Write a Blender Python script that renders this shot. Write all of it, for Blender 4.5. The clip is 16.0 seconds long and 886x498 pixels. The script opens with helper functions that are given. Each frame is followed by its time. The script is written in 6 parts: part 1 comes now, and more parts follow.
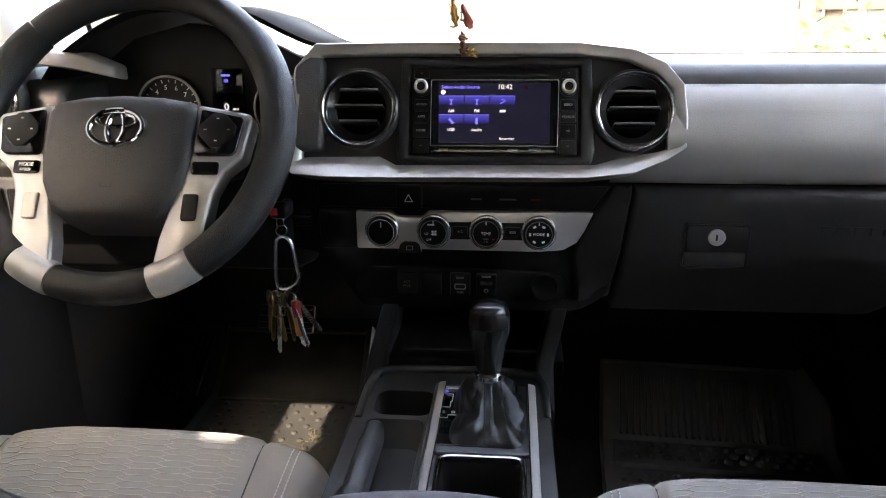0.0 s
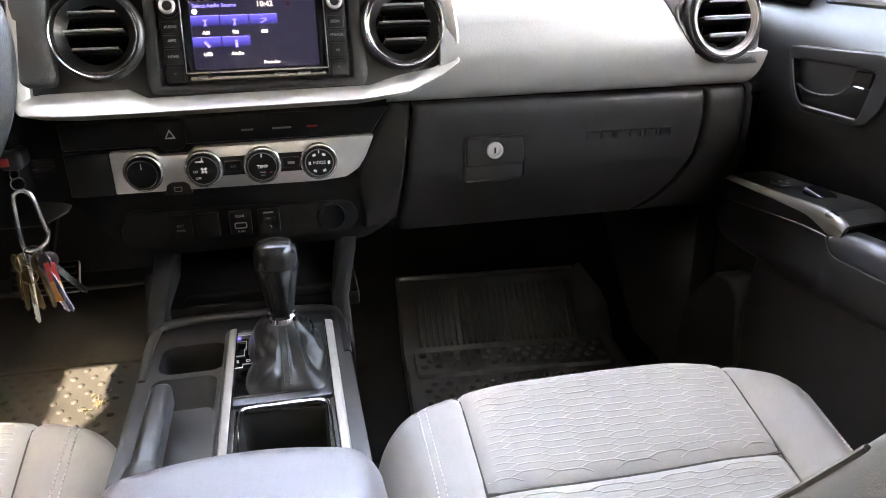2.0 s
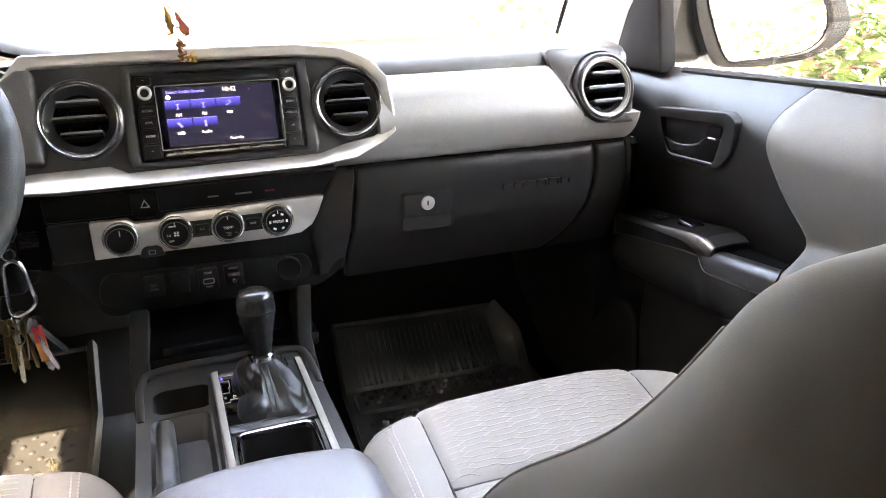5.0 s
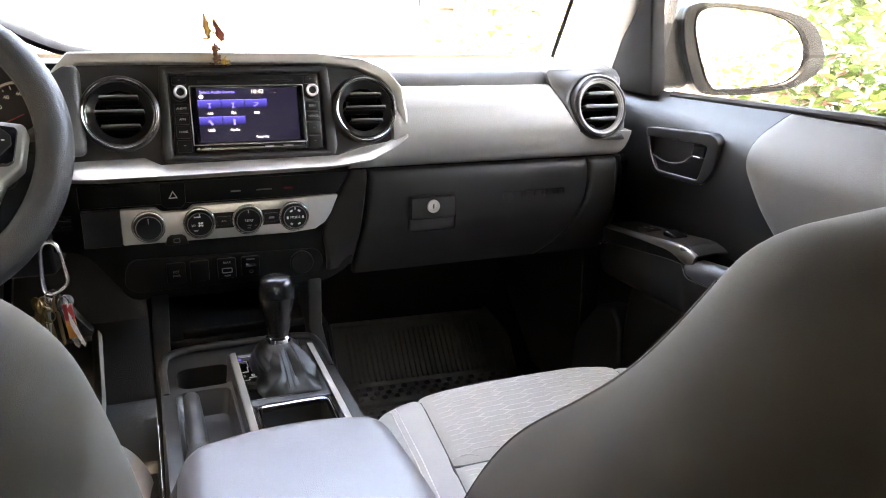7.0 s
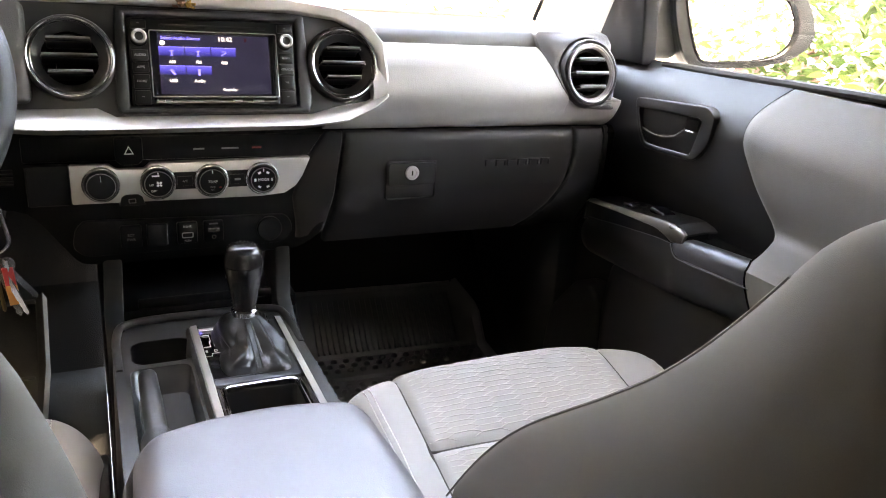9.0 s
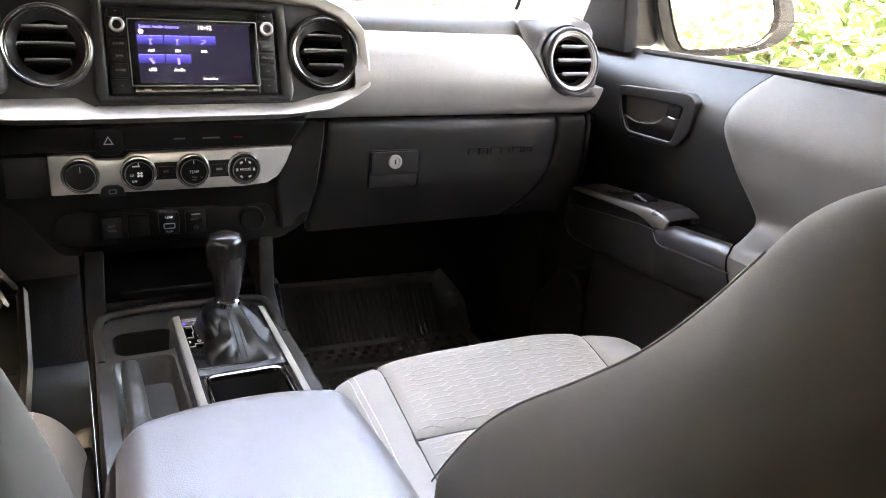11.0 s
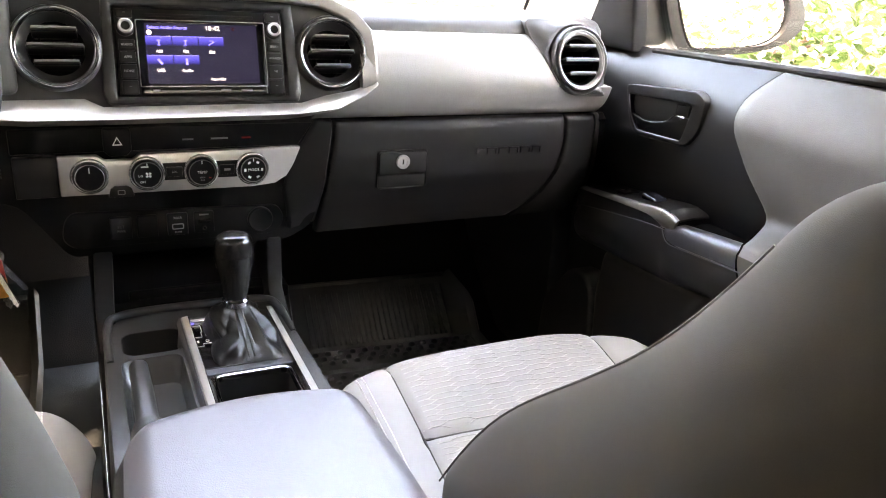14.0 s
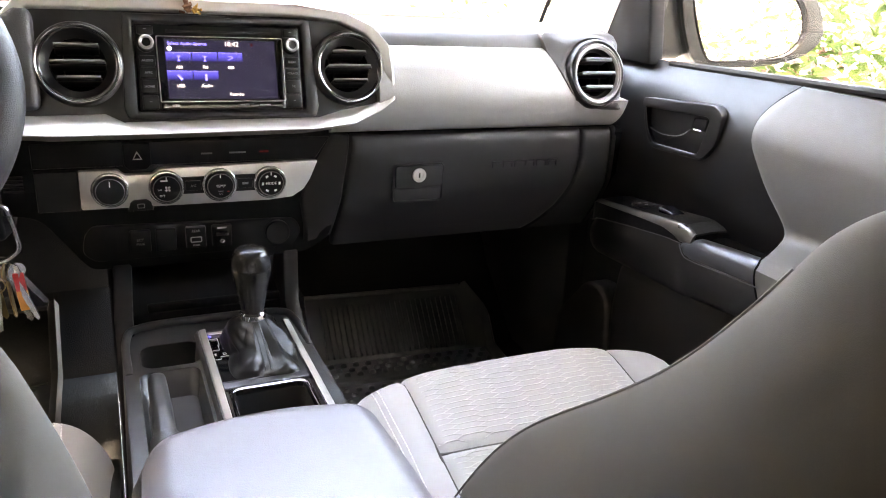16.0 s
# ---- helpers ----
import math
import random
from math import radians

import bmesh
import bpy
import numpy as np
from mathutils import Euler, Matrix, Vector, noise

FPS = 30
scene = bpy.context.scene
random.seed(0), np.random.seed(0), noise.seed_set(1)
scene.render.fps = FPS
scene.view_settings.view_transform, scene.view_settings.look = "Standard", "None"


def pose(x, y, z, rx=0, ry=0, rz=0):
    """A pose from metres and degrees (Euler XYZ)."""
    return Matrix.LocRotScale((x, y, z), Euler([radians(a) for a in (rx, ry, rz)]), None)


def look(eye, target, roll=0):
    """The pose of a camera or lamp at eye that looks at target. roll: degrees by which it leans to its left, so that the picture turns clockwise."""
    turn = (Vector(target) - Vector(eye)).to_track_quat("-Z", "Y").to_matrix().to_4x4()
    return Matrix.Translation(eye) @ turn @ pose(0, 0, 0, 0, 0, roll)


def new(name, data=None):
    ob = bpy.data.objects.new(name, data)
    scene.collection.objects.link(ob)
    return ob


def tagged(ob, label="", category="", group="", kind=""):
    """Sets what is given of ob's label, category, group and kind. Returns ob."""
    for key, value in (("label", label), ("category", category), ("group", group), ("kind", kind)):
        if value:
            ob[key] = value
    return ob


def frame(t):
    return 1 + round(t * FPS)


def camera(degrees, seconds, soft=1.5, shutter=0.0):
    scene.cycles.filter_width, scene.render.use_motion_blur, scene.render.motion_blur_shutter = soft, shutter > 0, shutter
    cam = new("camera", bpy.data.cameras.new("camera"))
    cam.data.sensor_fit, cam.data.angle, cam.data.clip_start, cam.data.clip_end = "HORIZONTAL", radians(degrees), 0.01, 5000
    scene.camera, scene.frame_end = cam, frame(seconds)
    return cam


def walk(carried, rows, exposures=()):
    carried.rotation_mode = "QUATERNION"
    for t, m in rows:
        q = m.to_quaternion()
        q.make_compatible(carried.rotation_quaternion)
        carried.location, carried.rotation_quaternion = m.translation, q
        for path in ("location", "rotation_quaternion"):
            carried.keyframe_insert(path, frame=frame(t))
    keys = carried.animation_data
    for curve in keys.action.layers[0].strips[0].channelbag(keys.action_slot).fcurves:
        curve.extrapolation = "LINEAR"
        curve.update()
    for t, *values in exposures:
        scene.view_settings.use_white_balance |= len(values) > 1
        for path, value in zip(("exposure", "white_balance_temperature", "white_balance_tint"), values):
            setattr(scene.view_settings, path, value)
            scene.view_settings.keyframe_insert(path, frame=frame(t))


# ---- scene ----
cam = camera(61.5, 16.0, soft=1.0)
PATH = [
    (0, (0.024, -0.931, 0.749), (-0.155, 0.97, 0.156), -0.5),
    (0.5, (0.029, -1.017, 0.77), (-0.011, 0.891, 0.172), -1.0),
    (1, (0.038, -1.005, 0.772), (0.197, 0.893, 0.162), -1.2),
    (1.5, (0.044, -0.985, 0.77), (0.323, 0.886, 0.121), -1.3),
    (2, (0.031, -0.893, 0.749), (0.4, 0.901, -0.055), -0.6),
    (2.5, (0.014, -0.903, 0.752), (0.458, 0.785, -0.223), -0.5),
    (3, (0.008, -0.919, 0.768), (0.541, 0.8, -0.104), -0.6),
    (3.5, (0.021, -0.89, 0.788), (0.584, 0.862, 0.005), -1.6),
    (6, (-0.138, -1.085, 0.79), (0.585, 0.666, 0.149), 0.4),
    (6.5, (-0.144, -1.084, 0.79), (0.584, 0.671, 0.166), 1.3),
    (7, (-0.138, -1.081, 0.785), (0.585, 0.679, 0.169), 1.5),
    (7.5, (-0.14, -1.064, 0.786), (0.611, 0.681, 0.161), 2.6),
    (8, (-0.141, -1.048, 0.784), (0.627, 0.69, 0.161), 3.2),
    (8.5, (-0.142, -1.024, 0.777), (0.646, 0.692, 0.119), 3.7),
    (9, (-0.143, -1.007, 0.769), (0.682, 0.677, 0.072), 4.5),
    (9.5, (-0.141, -1.011, 0.766), (0.71, 0.657, 0.063), 4.8),
    (12, (-0.14, -1.01, 0.762), (0.707, 0.654, 0.045), 4.0),
    (12.5, (-0.139, -1.009, 0.762), (0.702, 0.656, 0.042), 3.9),
    (13, (-0.139, -1.01, 0.763), (0.701, 0.657, 0.045), 4.1),
    (13.5, (-0.138, -1.01, 0.761), (0.699, 0.659, 0.044), 4.1),
    (14, (-0.138, -1.011, 0.759), (0.696, 0.664, 0.052), 3.9),
    (14.5, (-0.138, -1.011, 0.763), (0.69, 0.669, 0.06), 3.9),
    (15, (-0.138, -1.011, 0.764), (0.683, 0.676, 0.07), 3.8),
    (15.5, (-0.137, -1.011, 0.764), (0.67, 0.685, 0.077), 3.6),
    (16, (-0.139, -1.01, 0.765), (0.66, 0.69, 0.079), 3.6),
]
EXPOSURES = [(0.0, 5.45, 8200, 14), (0.4, 5.65, 8300, 14), (0.9, 5.92, 8400, 14), (1.5, 6.45, 8700, 14), (2.1, 6.9, 9000, 14), (3.0, 6.85, 9000, 14), (3.7, 7.25, 9000, 14), (6.0, 6.62, 8900, 15), (9.0, 6.74, 9200, 15), (16.0, 6.95, 9250, 16)]
walk(cam, [(t, look(eye, target, roll)) for t, eye, target, roll in PATH], EXPOSURES)

# ---- light ----
world = bpy.data.worlds.new("sky")
scene.world = world
world.use_nodes = True
wn = world.node_tree.nodes
sky = wn.new("ShaderNodeTexSky")
sky.sky_type = "NISHITA"
sky.sun_disc = False
sky.sun_elevation = radians(45)
sky.sun_rotation = radians(207.8)
sky.air_density, sky.dust_density = 1.0, 5.0
world.node_tree.links.new(sky.outputs["Color"], wn["Background"].inputs["Color"])
wn["Background"].inputs["Strength"].default_value = 0.15
sun = new("sun", bpy.data.lights.new("sun", "SUN"))
sun.data.energy, sun.data.angle, sun.data.color = 0.5, radians(0.8), (1.0, 0.94, 0.86)
sun.matrix_world = look((-3.95, -7.5, 9.0), (0, 0, 0.5))

# ---- small tools ----


def finish(bm, name, material, angle=35):
    bmesh.ops.recalc_face_normals(bm, faces=bm.faces)
    me = bpy.data.meshes.new(name)
    bm.to_mesh(me)
    bm.free()
    me.materials.append(material)
    me.shade_smooth()
    me.set_sharp_from_angle(angle=radians(angle))
    return me


def part(name, bm, material, parent, label="", m=None, angle=35):
    """One mesh object under a thing or a part."""
    ob = new(name, finish(bm, name, material, angle))
    ob.parent = parent
    if m is not None:
        ob.matrix_basis = m
    return tagged(ob, label)


def thing(name, label, category, m=None, group="", kind=""):
    ob = new(name)
    ob.empty_display_size = 0.02
    ob.matrix_basis = m or Matrix()
    return tagged(ob, label, category, group, kind)


def solid(name, bm, material, label, category="", group="", kind="", m=None, angle=35):
    """One mesh as a thing of its own."""
    ob = new(name, finish(bm, name, material, angle))
    if m is not None:
        ob.matrix_basis = m
    return tagged(ob, label, category, group, kind)


def bevel_sharp(bm, width, segments=2, angle=30):
    if width <= 0:
        return bm
    bm.normal_update()
    edges = [e for e in bm.edges if len(e.link_faces) == 2 and e.calc_face_angle(0) > radians(angle)]
    bmesh.ops.bevel(bm, geom=edges, offset=width, segments=segments, profile=0.5, affect="EDGES", clamp_overlap=True)
    return bm


def box(cx, cy, cz, sx, sy, sz, bevel=0.002, segments=2, m=None):
    bm = bmesh.new()
    bmesh.ops.create_cube(bm, size=1, matrix=Matrix.Translation((cx, cy, cz)) @ Matrix.Diagonal((sx, sy, sz, 1)))
    bevel_sharp(bm, bevel, segments)
    if m is not None:
        bm.transform(m)
    return bm


PLANES = {"xz": lambda a, b, d: (a, d, b), "xy": lambda a, b, d: (a, b, d), "yz": lambda a, b, d: (d, a, b)}


def prism(outline, plane, d0, d1, bevel=0.0, segments=2, holes=()):
    """A flat outline, with holes, extruded between two depths."""
    put, bm = PLANES[plane], bmesh.new()
    if holes:
        edges = []
        for loop in (outline, *holes):
            vs = [bm.verts.new(put(a, b, d0)) for a, b in loop]
            edges += [bm.edges.new((vs[i - 1], vs[i])) for i in range(len(vs))]
        bmesh.ops.triangle_fill(bm, use_beauty=True, use_dissolve=False, edges=edges)
    else:
        bm.faces.new([bm.verts.new(put(a, b, d0)) for a, b in outline])
    out = bmesh.ops.extrude_face_region(bm, geom=bm.faces[:])
    shift = Vector(put(0, 0, d1)) - Vector(put(0, 0, d0))
    bmesh.ops.translate(bm, verts=[v for v in out["geom"] if isinstance(v, bmesh.types.BMVert)], vec=shift)
    bmesh.ops.recalc_face_normals(bm, faces=bm.faces)
    return bevel_sharp(bm, bevel, segments)


def band(outer, inner, plane, d0, d1, bevel=0.0, segments=2):
    """A closed frame between two outlines with as many corners."""
    put, bm, n = PLANES[plane], bmesh.new(), len(outer)
    rings = [[bm.verts.new(put(a, b, d)) for a, b in loop] for loop, d in ((outer, d0), (inner, d0), (inner, d1), (outer, d1))]
    for k in range(4):
        for i in range(n):
            j = (i + 1) % n
            bm.faces.new((rings[k][i], rings[k][j], rings[(k + 1) % 4][j], rings[(k + 1) % 4][i]))
    bmesh.ops.recalc_face_normals(bm, faces=bm.faces)
    return bevel_sharp(bm, bevel, segments)


def loft(rings, caps=True, closed=True):
    bm = bmesh.new()
    rows = [[bm.verts.new(p) for p in ring] for ring in rings]
    n = len(rows[0])
    for a, b in zip(rows, rows[1:]):
        for i in range(n if closed else n - 1):
            j = (i + 1) % n
            bm.faces.new((a[i], a[j], b[j], b[i]))
    if caps:
        bm.faces.new(rows[0])
        bm.faces.new(rows[-1])
    bmesh.ops.remove_doubles(bm, verts=bm.verts, dist=1e-6)
    return bm


def lathe(profile, n=48, axis="-y", closed=False):
    """Profile rows (radius, distance along the axis) turned about the axis."""
    put = {"-y": lambda a, b, d: (a, -d, b), "z": lambda a, b, d: (a, b, d), "x": lambda a, b, d: (d, a, b)}[axis]
    bm = bmesh.new()
    turn = [(math.cos(2 * math.pi * i / n), math.sin(2 * math.pi * i / n)) for i in range(n)]
    rows = [[bm.verts.new(put(r * c, r * s, d)) for c, s in turn] for r, d in profile]
    pairs = list(zip(rows, rows[1:])) + ([(rows[-1], rows[0])] if closed else [])
    for a, b in pairs:
        for i in range(n):
            bm.faces.new((a[i], a[(i + 1) % n], b[(i + 1) % n], b[i]))
    if not closed:
        for row, (r, _) in ((rows[0], profile[0]), (rows[-1], profile[-1])):
            if r > 1e-5:
                bm.faces.new(row)
    bmesh.ops.remove_doubles(bm, verts=bm.verts, dist=1e-6)
    return bm


def spline(points, n, closed=False):
    """Points on a smooth line through the given ones."""
    ps = [Vector(p) for p in points]
    out, k = [], len(ps)
    for i in range(k if closed else k - 1):
        if closed:
            a, b, c, d = ps[i - 1], ps[i], ps[(i + 1) % k], ps[(i + 2) % k]
        else:
            a, b, c, d = ps[max(i - 1, 0)], ps[i], ps[i + 1], ps[min(i + 2, k - 1)]
        for s in range(n):
            t = s / n
            out.append(0.5 * (2 * b + (c - a) * t + (2 * a - 5 * b + 4 * c - d) * t * t + (3 * b - 3 * c + d - a) * t ** 3))
    if not closed:
        out.append(ps[-1])
    return out


def tube(points, radius, n=10, closed=False, squash=1.0):
    """A round bar along points; radius is a number or one for each point."""
    ps = [Vector(p) for p in points]
    rings, up = [], None
    for i, p in enumerate(ps):
        if closed:
            way = (ps[(i + 1) % len(ps)] - ps[i - 1]).normalized()
        else:
            way = (ps[min(i + 1, len(ps) - 1)] - ps[max(i - 1, 0)]).normalized()
        if up is None:
            up = way.orthogonal().normalized()
        up = (up - way * up.dot(way)).normalized()
        side = way.cross(up)
        r = radius if isinstance(radius, (int, float)) else radius[i]
        rings.append([p + (up * math.cos(a) * squash + side * math.sin(a)) * r for a in (2 * math.pi * k / n for k in range(n))])
    if closed:
        rings.append(rings[0])
    return loft(rings, caps=not closed)


def soft_box(size, r, cuts=(8, 8, 8), corner=4, warp=None):
    """A box with rounded edges as a fine grid round the origin, bent by warp(x, y, z)."""
    h = [s / 2 for s in size]
    rs = [min(r, hi * 0.999) for hi in h]

    def stops(k):
        mid = [-(h[k] - rs[k]) + 2 * (h[k] - rs[k]) * i / cuts[k] for i in range(cuts[k] + 1)]
        low = [-h[k] + rs[k] * (1 - math.tan(math.pi / 4 * (1 - i / corner))) for i in range(corner)]
        return low + mid + [-v for v in reversed(low)]

    bm, st = bmesh.new(), [stops(k) for k in range(3)]
    for k in range(3):
        a, b = [(1, 2), (2, 0), (0, 1)][k]
        for sign in (-1, 1):
            grid = []
            for u in st[a]:
                row = []
                for v in st[b]:
                    q = [0.0, 0.0, 0.0]
                    q[k], q[a], q[b] = sign * h[k], u, v
                    core = [max(-(h[i] - rs[i]), min(h[i] - rs[i], q[i])) for i in range(3)]
                    d = [(q[i] - core[i]) / rs[i] for i in range(3)]
                    ln = math.sqrt(sum(c * c for c in d)) or 1
                    p = [core[i] + d[i] / ln * rs[i] for i in range(3)]
                    row.append(bm.verts.new(p))
                grid.append(row)
            for i in range(len(grid) - 1):
                for j in range(len(grid[0]) - 1):
                    bm.faces.new((grid[i][j], grid[i + 1][j], grid[i + 1][j + 1], grid[i][j + 1]))
    bmesh.ops.remove_doubles(bm, verts=bm.verts, dist=1e-5)
    if warp:
        for v in bm.verts:
            v.co = Vector(warp(*v.co))
    return bm


def joined(*bms):
    """Pieces of one part in one bmesh."""
    out = bmesh.new()
    for bm in bms:
        me = bpy.data.meshes.new("joint")
        bm.to_mesh(me)
        bm.free()
        out.from_mesh(me)
        bpy.data.meshes.remove(me)
    return out


def slab(rows, back):
    """A curved sheet over a grid of points, with thickness: back() gives the rear point."""
    bm, n, k = bmesh.new(), len(rows), len(rows[0])
    front = [[bm.verts.new(p) for p in row] for row in rows]
    rear = [[bm.verts.new(back(Vector(p))) for p in row] for row in rows]
    for g in (front, rear):
        for i in range(n - 1):
            for j in range(k - 1):
                bm.faces.new((g[i][j], g[i + 1][j], g[i + 1][j + 1], g[i][j + 1]))
    border = lambda g: g[0] + [r[-1] for r in g[1:]] + g[-1][-2::-1] + [r[0] for r in g[-2:0:-1]]
    a, b = border(front), border(rear)
    for i in range(len(a)):
        bm.faces.new((a[i - 1], a[i], b[i], b[i - 1]))
    return bm


def along(table, v):
    """A value read from rows (place, value), smoothly between them."""
    for (a, p), (b, q) in zip(table, table[1:]):
        if v <= b:
            return p + (q - p) * min(1.0, max(0.0, (v - a) / (b - a)))
    return table[-1][1]


def moved(bm, m):
    bm.transform(m)
    return bm


def writing(text, height, depth=0.0003, bold=0.0):
    """A line of writing as a mesh, centred, in the xz plane, readable from -y."""
    cu = bpy.data.curves.new("writing", "FONT")
    cu.body, cu.size, cu.extrude, cu.offset = text, height * 1.4, depth, bold
    cu.align_x, cu.align_y, cu.resolution_u = "CENTER", "CENTER", 2
    ob = new("writing", cu)
    me = bpy.data.meshes.new_from_object(ob.evaluated_get(bpy.context.evaluated_depsgraph_get()))
    bpy.data.objects.remove(ob)
    bpy.data.curves.remove(cu)
    bm = bmesh.new()
    bm.from_mesh(me)
    bpy.data.meshes.remove(me)
    bm.transform(pose(0, 0, 0, 90))
    return bm


def rounded(x0, z0, x1, z1, r, n=5):
    """A rounded rectangle as an outline."""
    out = []
    for cx, cz, a0 in ((x1 - r, z1 - r, 0), (x0 + r, z1 - r, 90), (x0 + r, z0 + r, 180), (x1 - r, z0 + r, 270)):
        out += [(cx + r * math.cos(radians(a0 + 90 * i / n)), cz + r * math.sin(radians(a0 + 90 * i / n))) for i in range(n + 1)]
    return out


def filleted(points, r, n=4):
    """A polygon with its corners rounded off by r (a number or one for each corner)."""
    out, k = [], len(points)
    for i in range(k):
        a, b, c = Vector(points[i - 1]), Vector(points[i]), Vector(points[(i + 1) % k])
        d = min(r if isinstance(r, (int, float)) else r[i], (a - b).length * 0.45, (c - b).length * 0.45)
        p, q = b + (a - b).normalized() * d, b + (c - b).normalized() * d
        for j in range(n + 1):
            t = j / n
            v = p * (1 - t) ** 2 + b * 2 * t * (1 - t) + q * t * t
            out.append((v.x, v.y))
    return out


def circle(cx, cz, r, n=40):
    return [(cx + r * math.cos(2 * math.pi * i / n), cz + r * math.sin(2 * math.pi * i / n)) for i in range(n)]


# ---- materials ----


def material(name, colour, rough=0.5, metal=0.0, vary=0.12, grain=900.0, bump=0.1, stain=6.0, coat=0.0, spec=0.5, depth=0.0004, sheen=0.0):
    """A surface with fine grain and broad unevenness, in metres of the thing that wears it."""
    mat = bpy.data.materials.new(name)
    mat.use_nodes = True
    nodes, links = mat.node_tree.nodes, mat.node_tree.links
    bsdf = nodes["Principled BSDF"]
    coords = nodes.new("ShaderNodeTexCoord")
    fine, broad = nodes.new("ShaderNodeTexNoise"), nodes.new("ShaderNodeTexNoise")
    for tex, scale in ((fine, grain), (broad, stain)):
        tex.inputs["Scale"].default_value = scale
        tex.inputs["Detail"].default_value = 4
        links.new(coords.outputs["Object"], tex.inputs["Vector"])
    both = nodes.new("ShaderNodeMath")
    both.operation = "MULTIPLY_ADD"
    links.new(fine.outputs["Fac"], both.inputs[0])
    both.inputs[1].default_value = 0.45
    links.new(broad.outputs["Fac"], both.inputs[2])
    ramp = nodes.new("ShaderNodeMapRange")
    links.new(both.outputs[0], ramp.inputs["Value"])
    ramp.inputs["From Min"].default_value, ramp.inputs["From Max"].default_value = 0.4, 1.05
    ramp.inputs["To Min"].default_value, ramp.inputs["To Max"].default_value = 1 - vary, 1 + vary
    tint = nodes.new("ShaderNodeVectorMath")
    tint.operation = "SCALE"
    tint.inputs[0].default_value = colour
    links.new(ramp.outputs["Result"], tint.inputs["Scale"])
    links.new(tint.outputs["Vector"], bsdf.inputs["Base Color"])
    wear = nodes.new("ShaderNodeMapRange")
    links.new(broad.outputs["Fac"], wear.inputs["Value"])
    wear.inputs["From Min"].default_value, wear.inputs["From Max"].default_value = 0.3, 0.7
    wear.inputs["To Min"].default_value, wear.inputs["To Max"].default_value = max(rough * 0.85, 0.02), min(rough * 1.15, 1)
    links.new(wear.outputs["Result"], bsdf.inputs["Roughness"])
    bsdf.inputs["Metallic"].default_value = metal
    bsdf.inputs["Specular IOR Level"].default_value = spec
    bsdf.inputs["Coat Weight"].default_value = coat
    bsdf.inputs["Coat Roughness"].default_value = 0.08
    bsdf.inputs["Sheen Weight"].default_value = sheen
    if bump > 0:
        relief = nodes.new("ShaderNodeBump")
        relief.inputs["Strength"].default_value, relief.inputs["Distance"].default_value = bump, depth
        links.new(fine.outputs["Fac"], relief.inputs["Height"])
        links.new(relief.outputs["Normal"], bsdf.inputs["Normal"])
    return mat


def glowing(name, colour, strength):
    mat = material(name, (0.01, 0.01, 0.012), 0.15, bump=0, vary=0.03)
    bsdf = mat.node_tree.nodes["Principled BSDF"]
    bsdf.inputs["Emission Color"].default_value = (*colour, 1)
    bsdf.inputs["Emission Strength"].default_value = strength
    return mat


def glass_like(name, tint=(0.96, 0.98, 0.97), rough=0.0, ior=1.45):
    mat = bpy.data.materials.new(name)
    mat.use_nodes = True
    bsdf = mat.node_tree.nodes["Principled BSDF"]
    bsdf.inputs["Base Color"].default_value = (*tint, 1)
    bsdf.inputs["Roughness"].default_value = rough
    bsdf.inputs["IOR"].default_value = ior
    bsdf.inputs["Transmission Weight"].default_value = 1.0
    return mat


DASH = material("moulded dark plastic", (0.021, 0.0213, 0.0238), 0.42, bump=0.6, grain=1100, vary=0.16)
DARK = material("black moulded plastic", (0.0070, 0.0070, 0.0078), 0.40, bump=0.4, grain=1500, spec=0.24)
BLACK = material("deep black plastic", (0.014, 0.014, 0.015), 0.6, bump=0.2, spec=0.3)
POCKET = material("black door pocket plastic", (0.027, 0.0275, 0.030), 0.5, bump=0.4, grain=1500)
# Lighter copy of the dash plastic; sky sheen on the top is put into the colour.
UPPER = material("grained dash plastic, lightened", (0.05, 0.05, 0.053), 0.5, bump=0.8, grain=700, vary=0.14, depth=0.0008)
# Darker copy of the dash plastic; shade on the lower dash is in its colour.
PANEL = material("dash plastic, darkened low down", (0.0108, 0.0108, 0.0116), 0.5, bump=0.6, grain=1100, vary=0.16, spec=0.22)
KNOB = material("smooth black leatherette", (0.012, 0.012, 0.013), 0.27, bump=0.15, grain=900)
# Pale colour that paints the highlight on the black vent slats.
SLAT_HIGHLIGHT = material("vent slat highlight", (0.16, 0.16, 0.163), 0.25, bump=0.05, spec=0.7)
GLOSS = material("piano black", (0.006, 0.006, 0.008), 0.1, bump=0, vary=0.05, coat=0.4)
SILVER = material("satin silver paint", (0.45, 0.435, 0.42), 0.36, 0.45, vary=0.05, bump=0.08, grain=3000)
SPOKE = material("satin silver spoke paint", (0.5, 0.5, 0.5), 0.33, 0.6, vary=0.06, bump=0.06, grain=3000)
CHROME = material("polished chrome", (0.78, 0.78, 0.79), 0.07, 1.0, vary=0.03, bump=0)
PAD = material("grey leatherette dash pad", (0.27, 0.265, 0.26), 0.5, bump=0.55, grain=600, vary=0.08)
LEATHER = material("black leather", (0.014, 0.014, 0.015), 0.42, bump=0.5, grain=900, depth=0.0008)
RIM = material("perforated dark leather", (0.011, 0.0112, 0.012), 0.46, bump=0.9, grain=900, depth=0.0010, spec=0.4)
HUB = material("grained dark wheel pad", (0.022, 0.0224, 0.0245), 0.46, bump=0.7, grain=700, depth=0.0008)
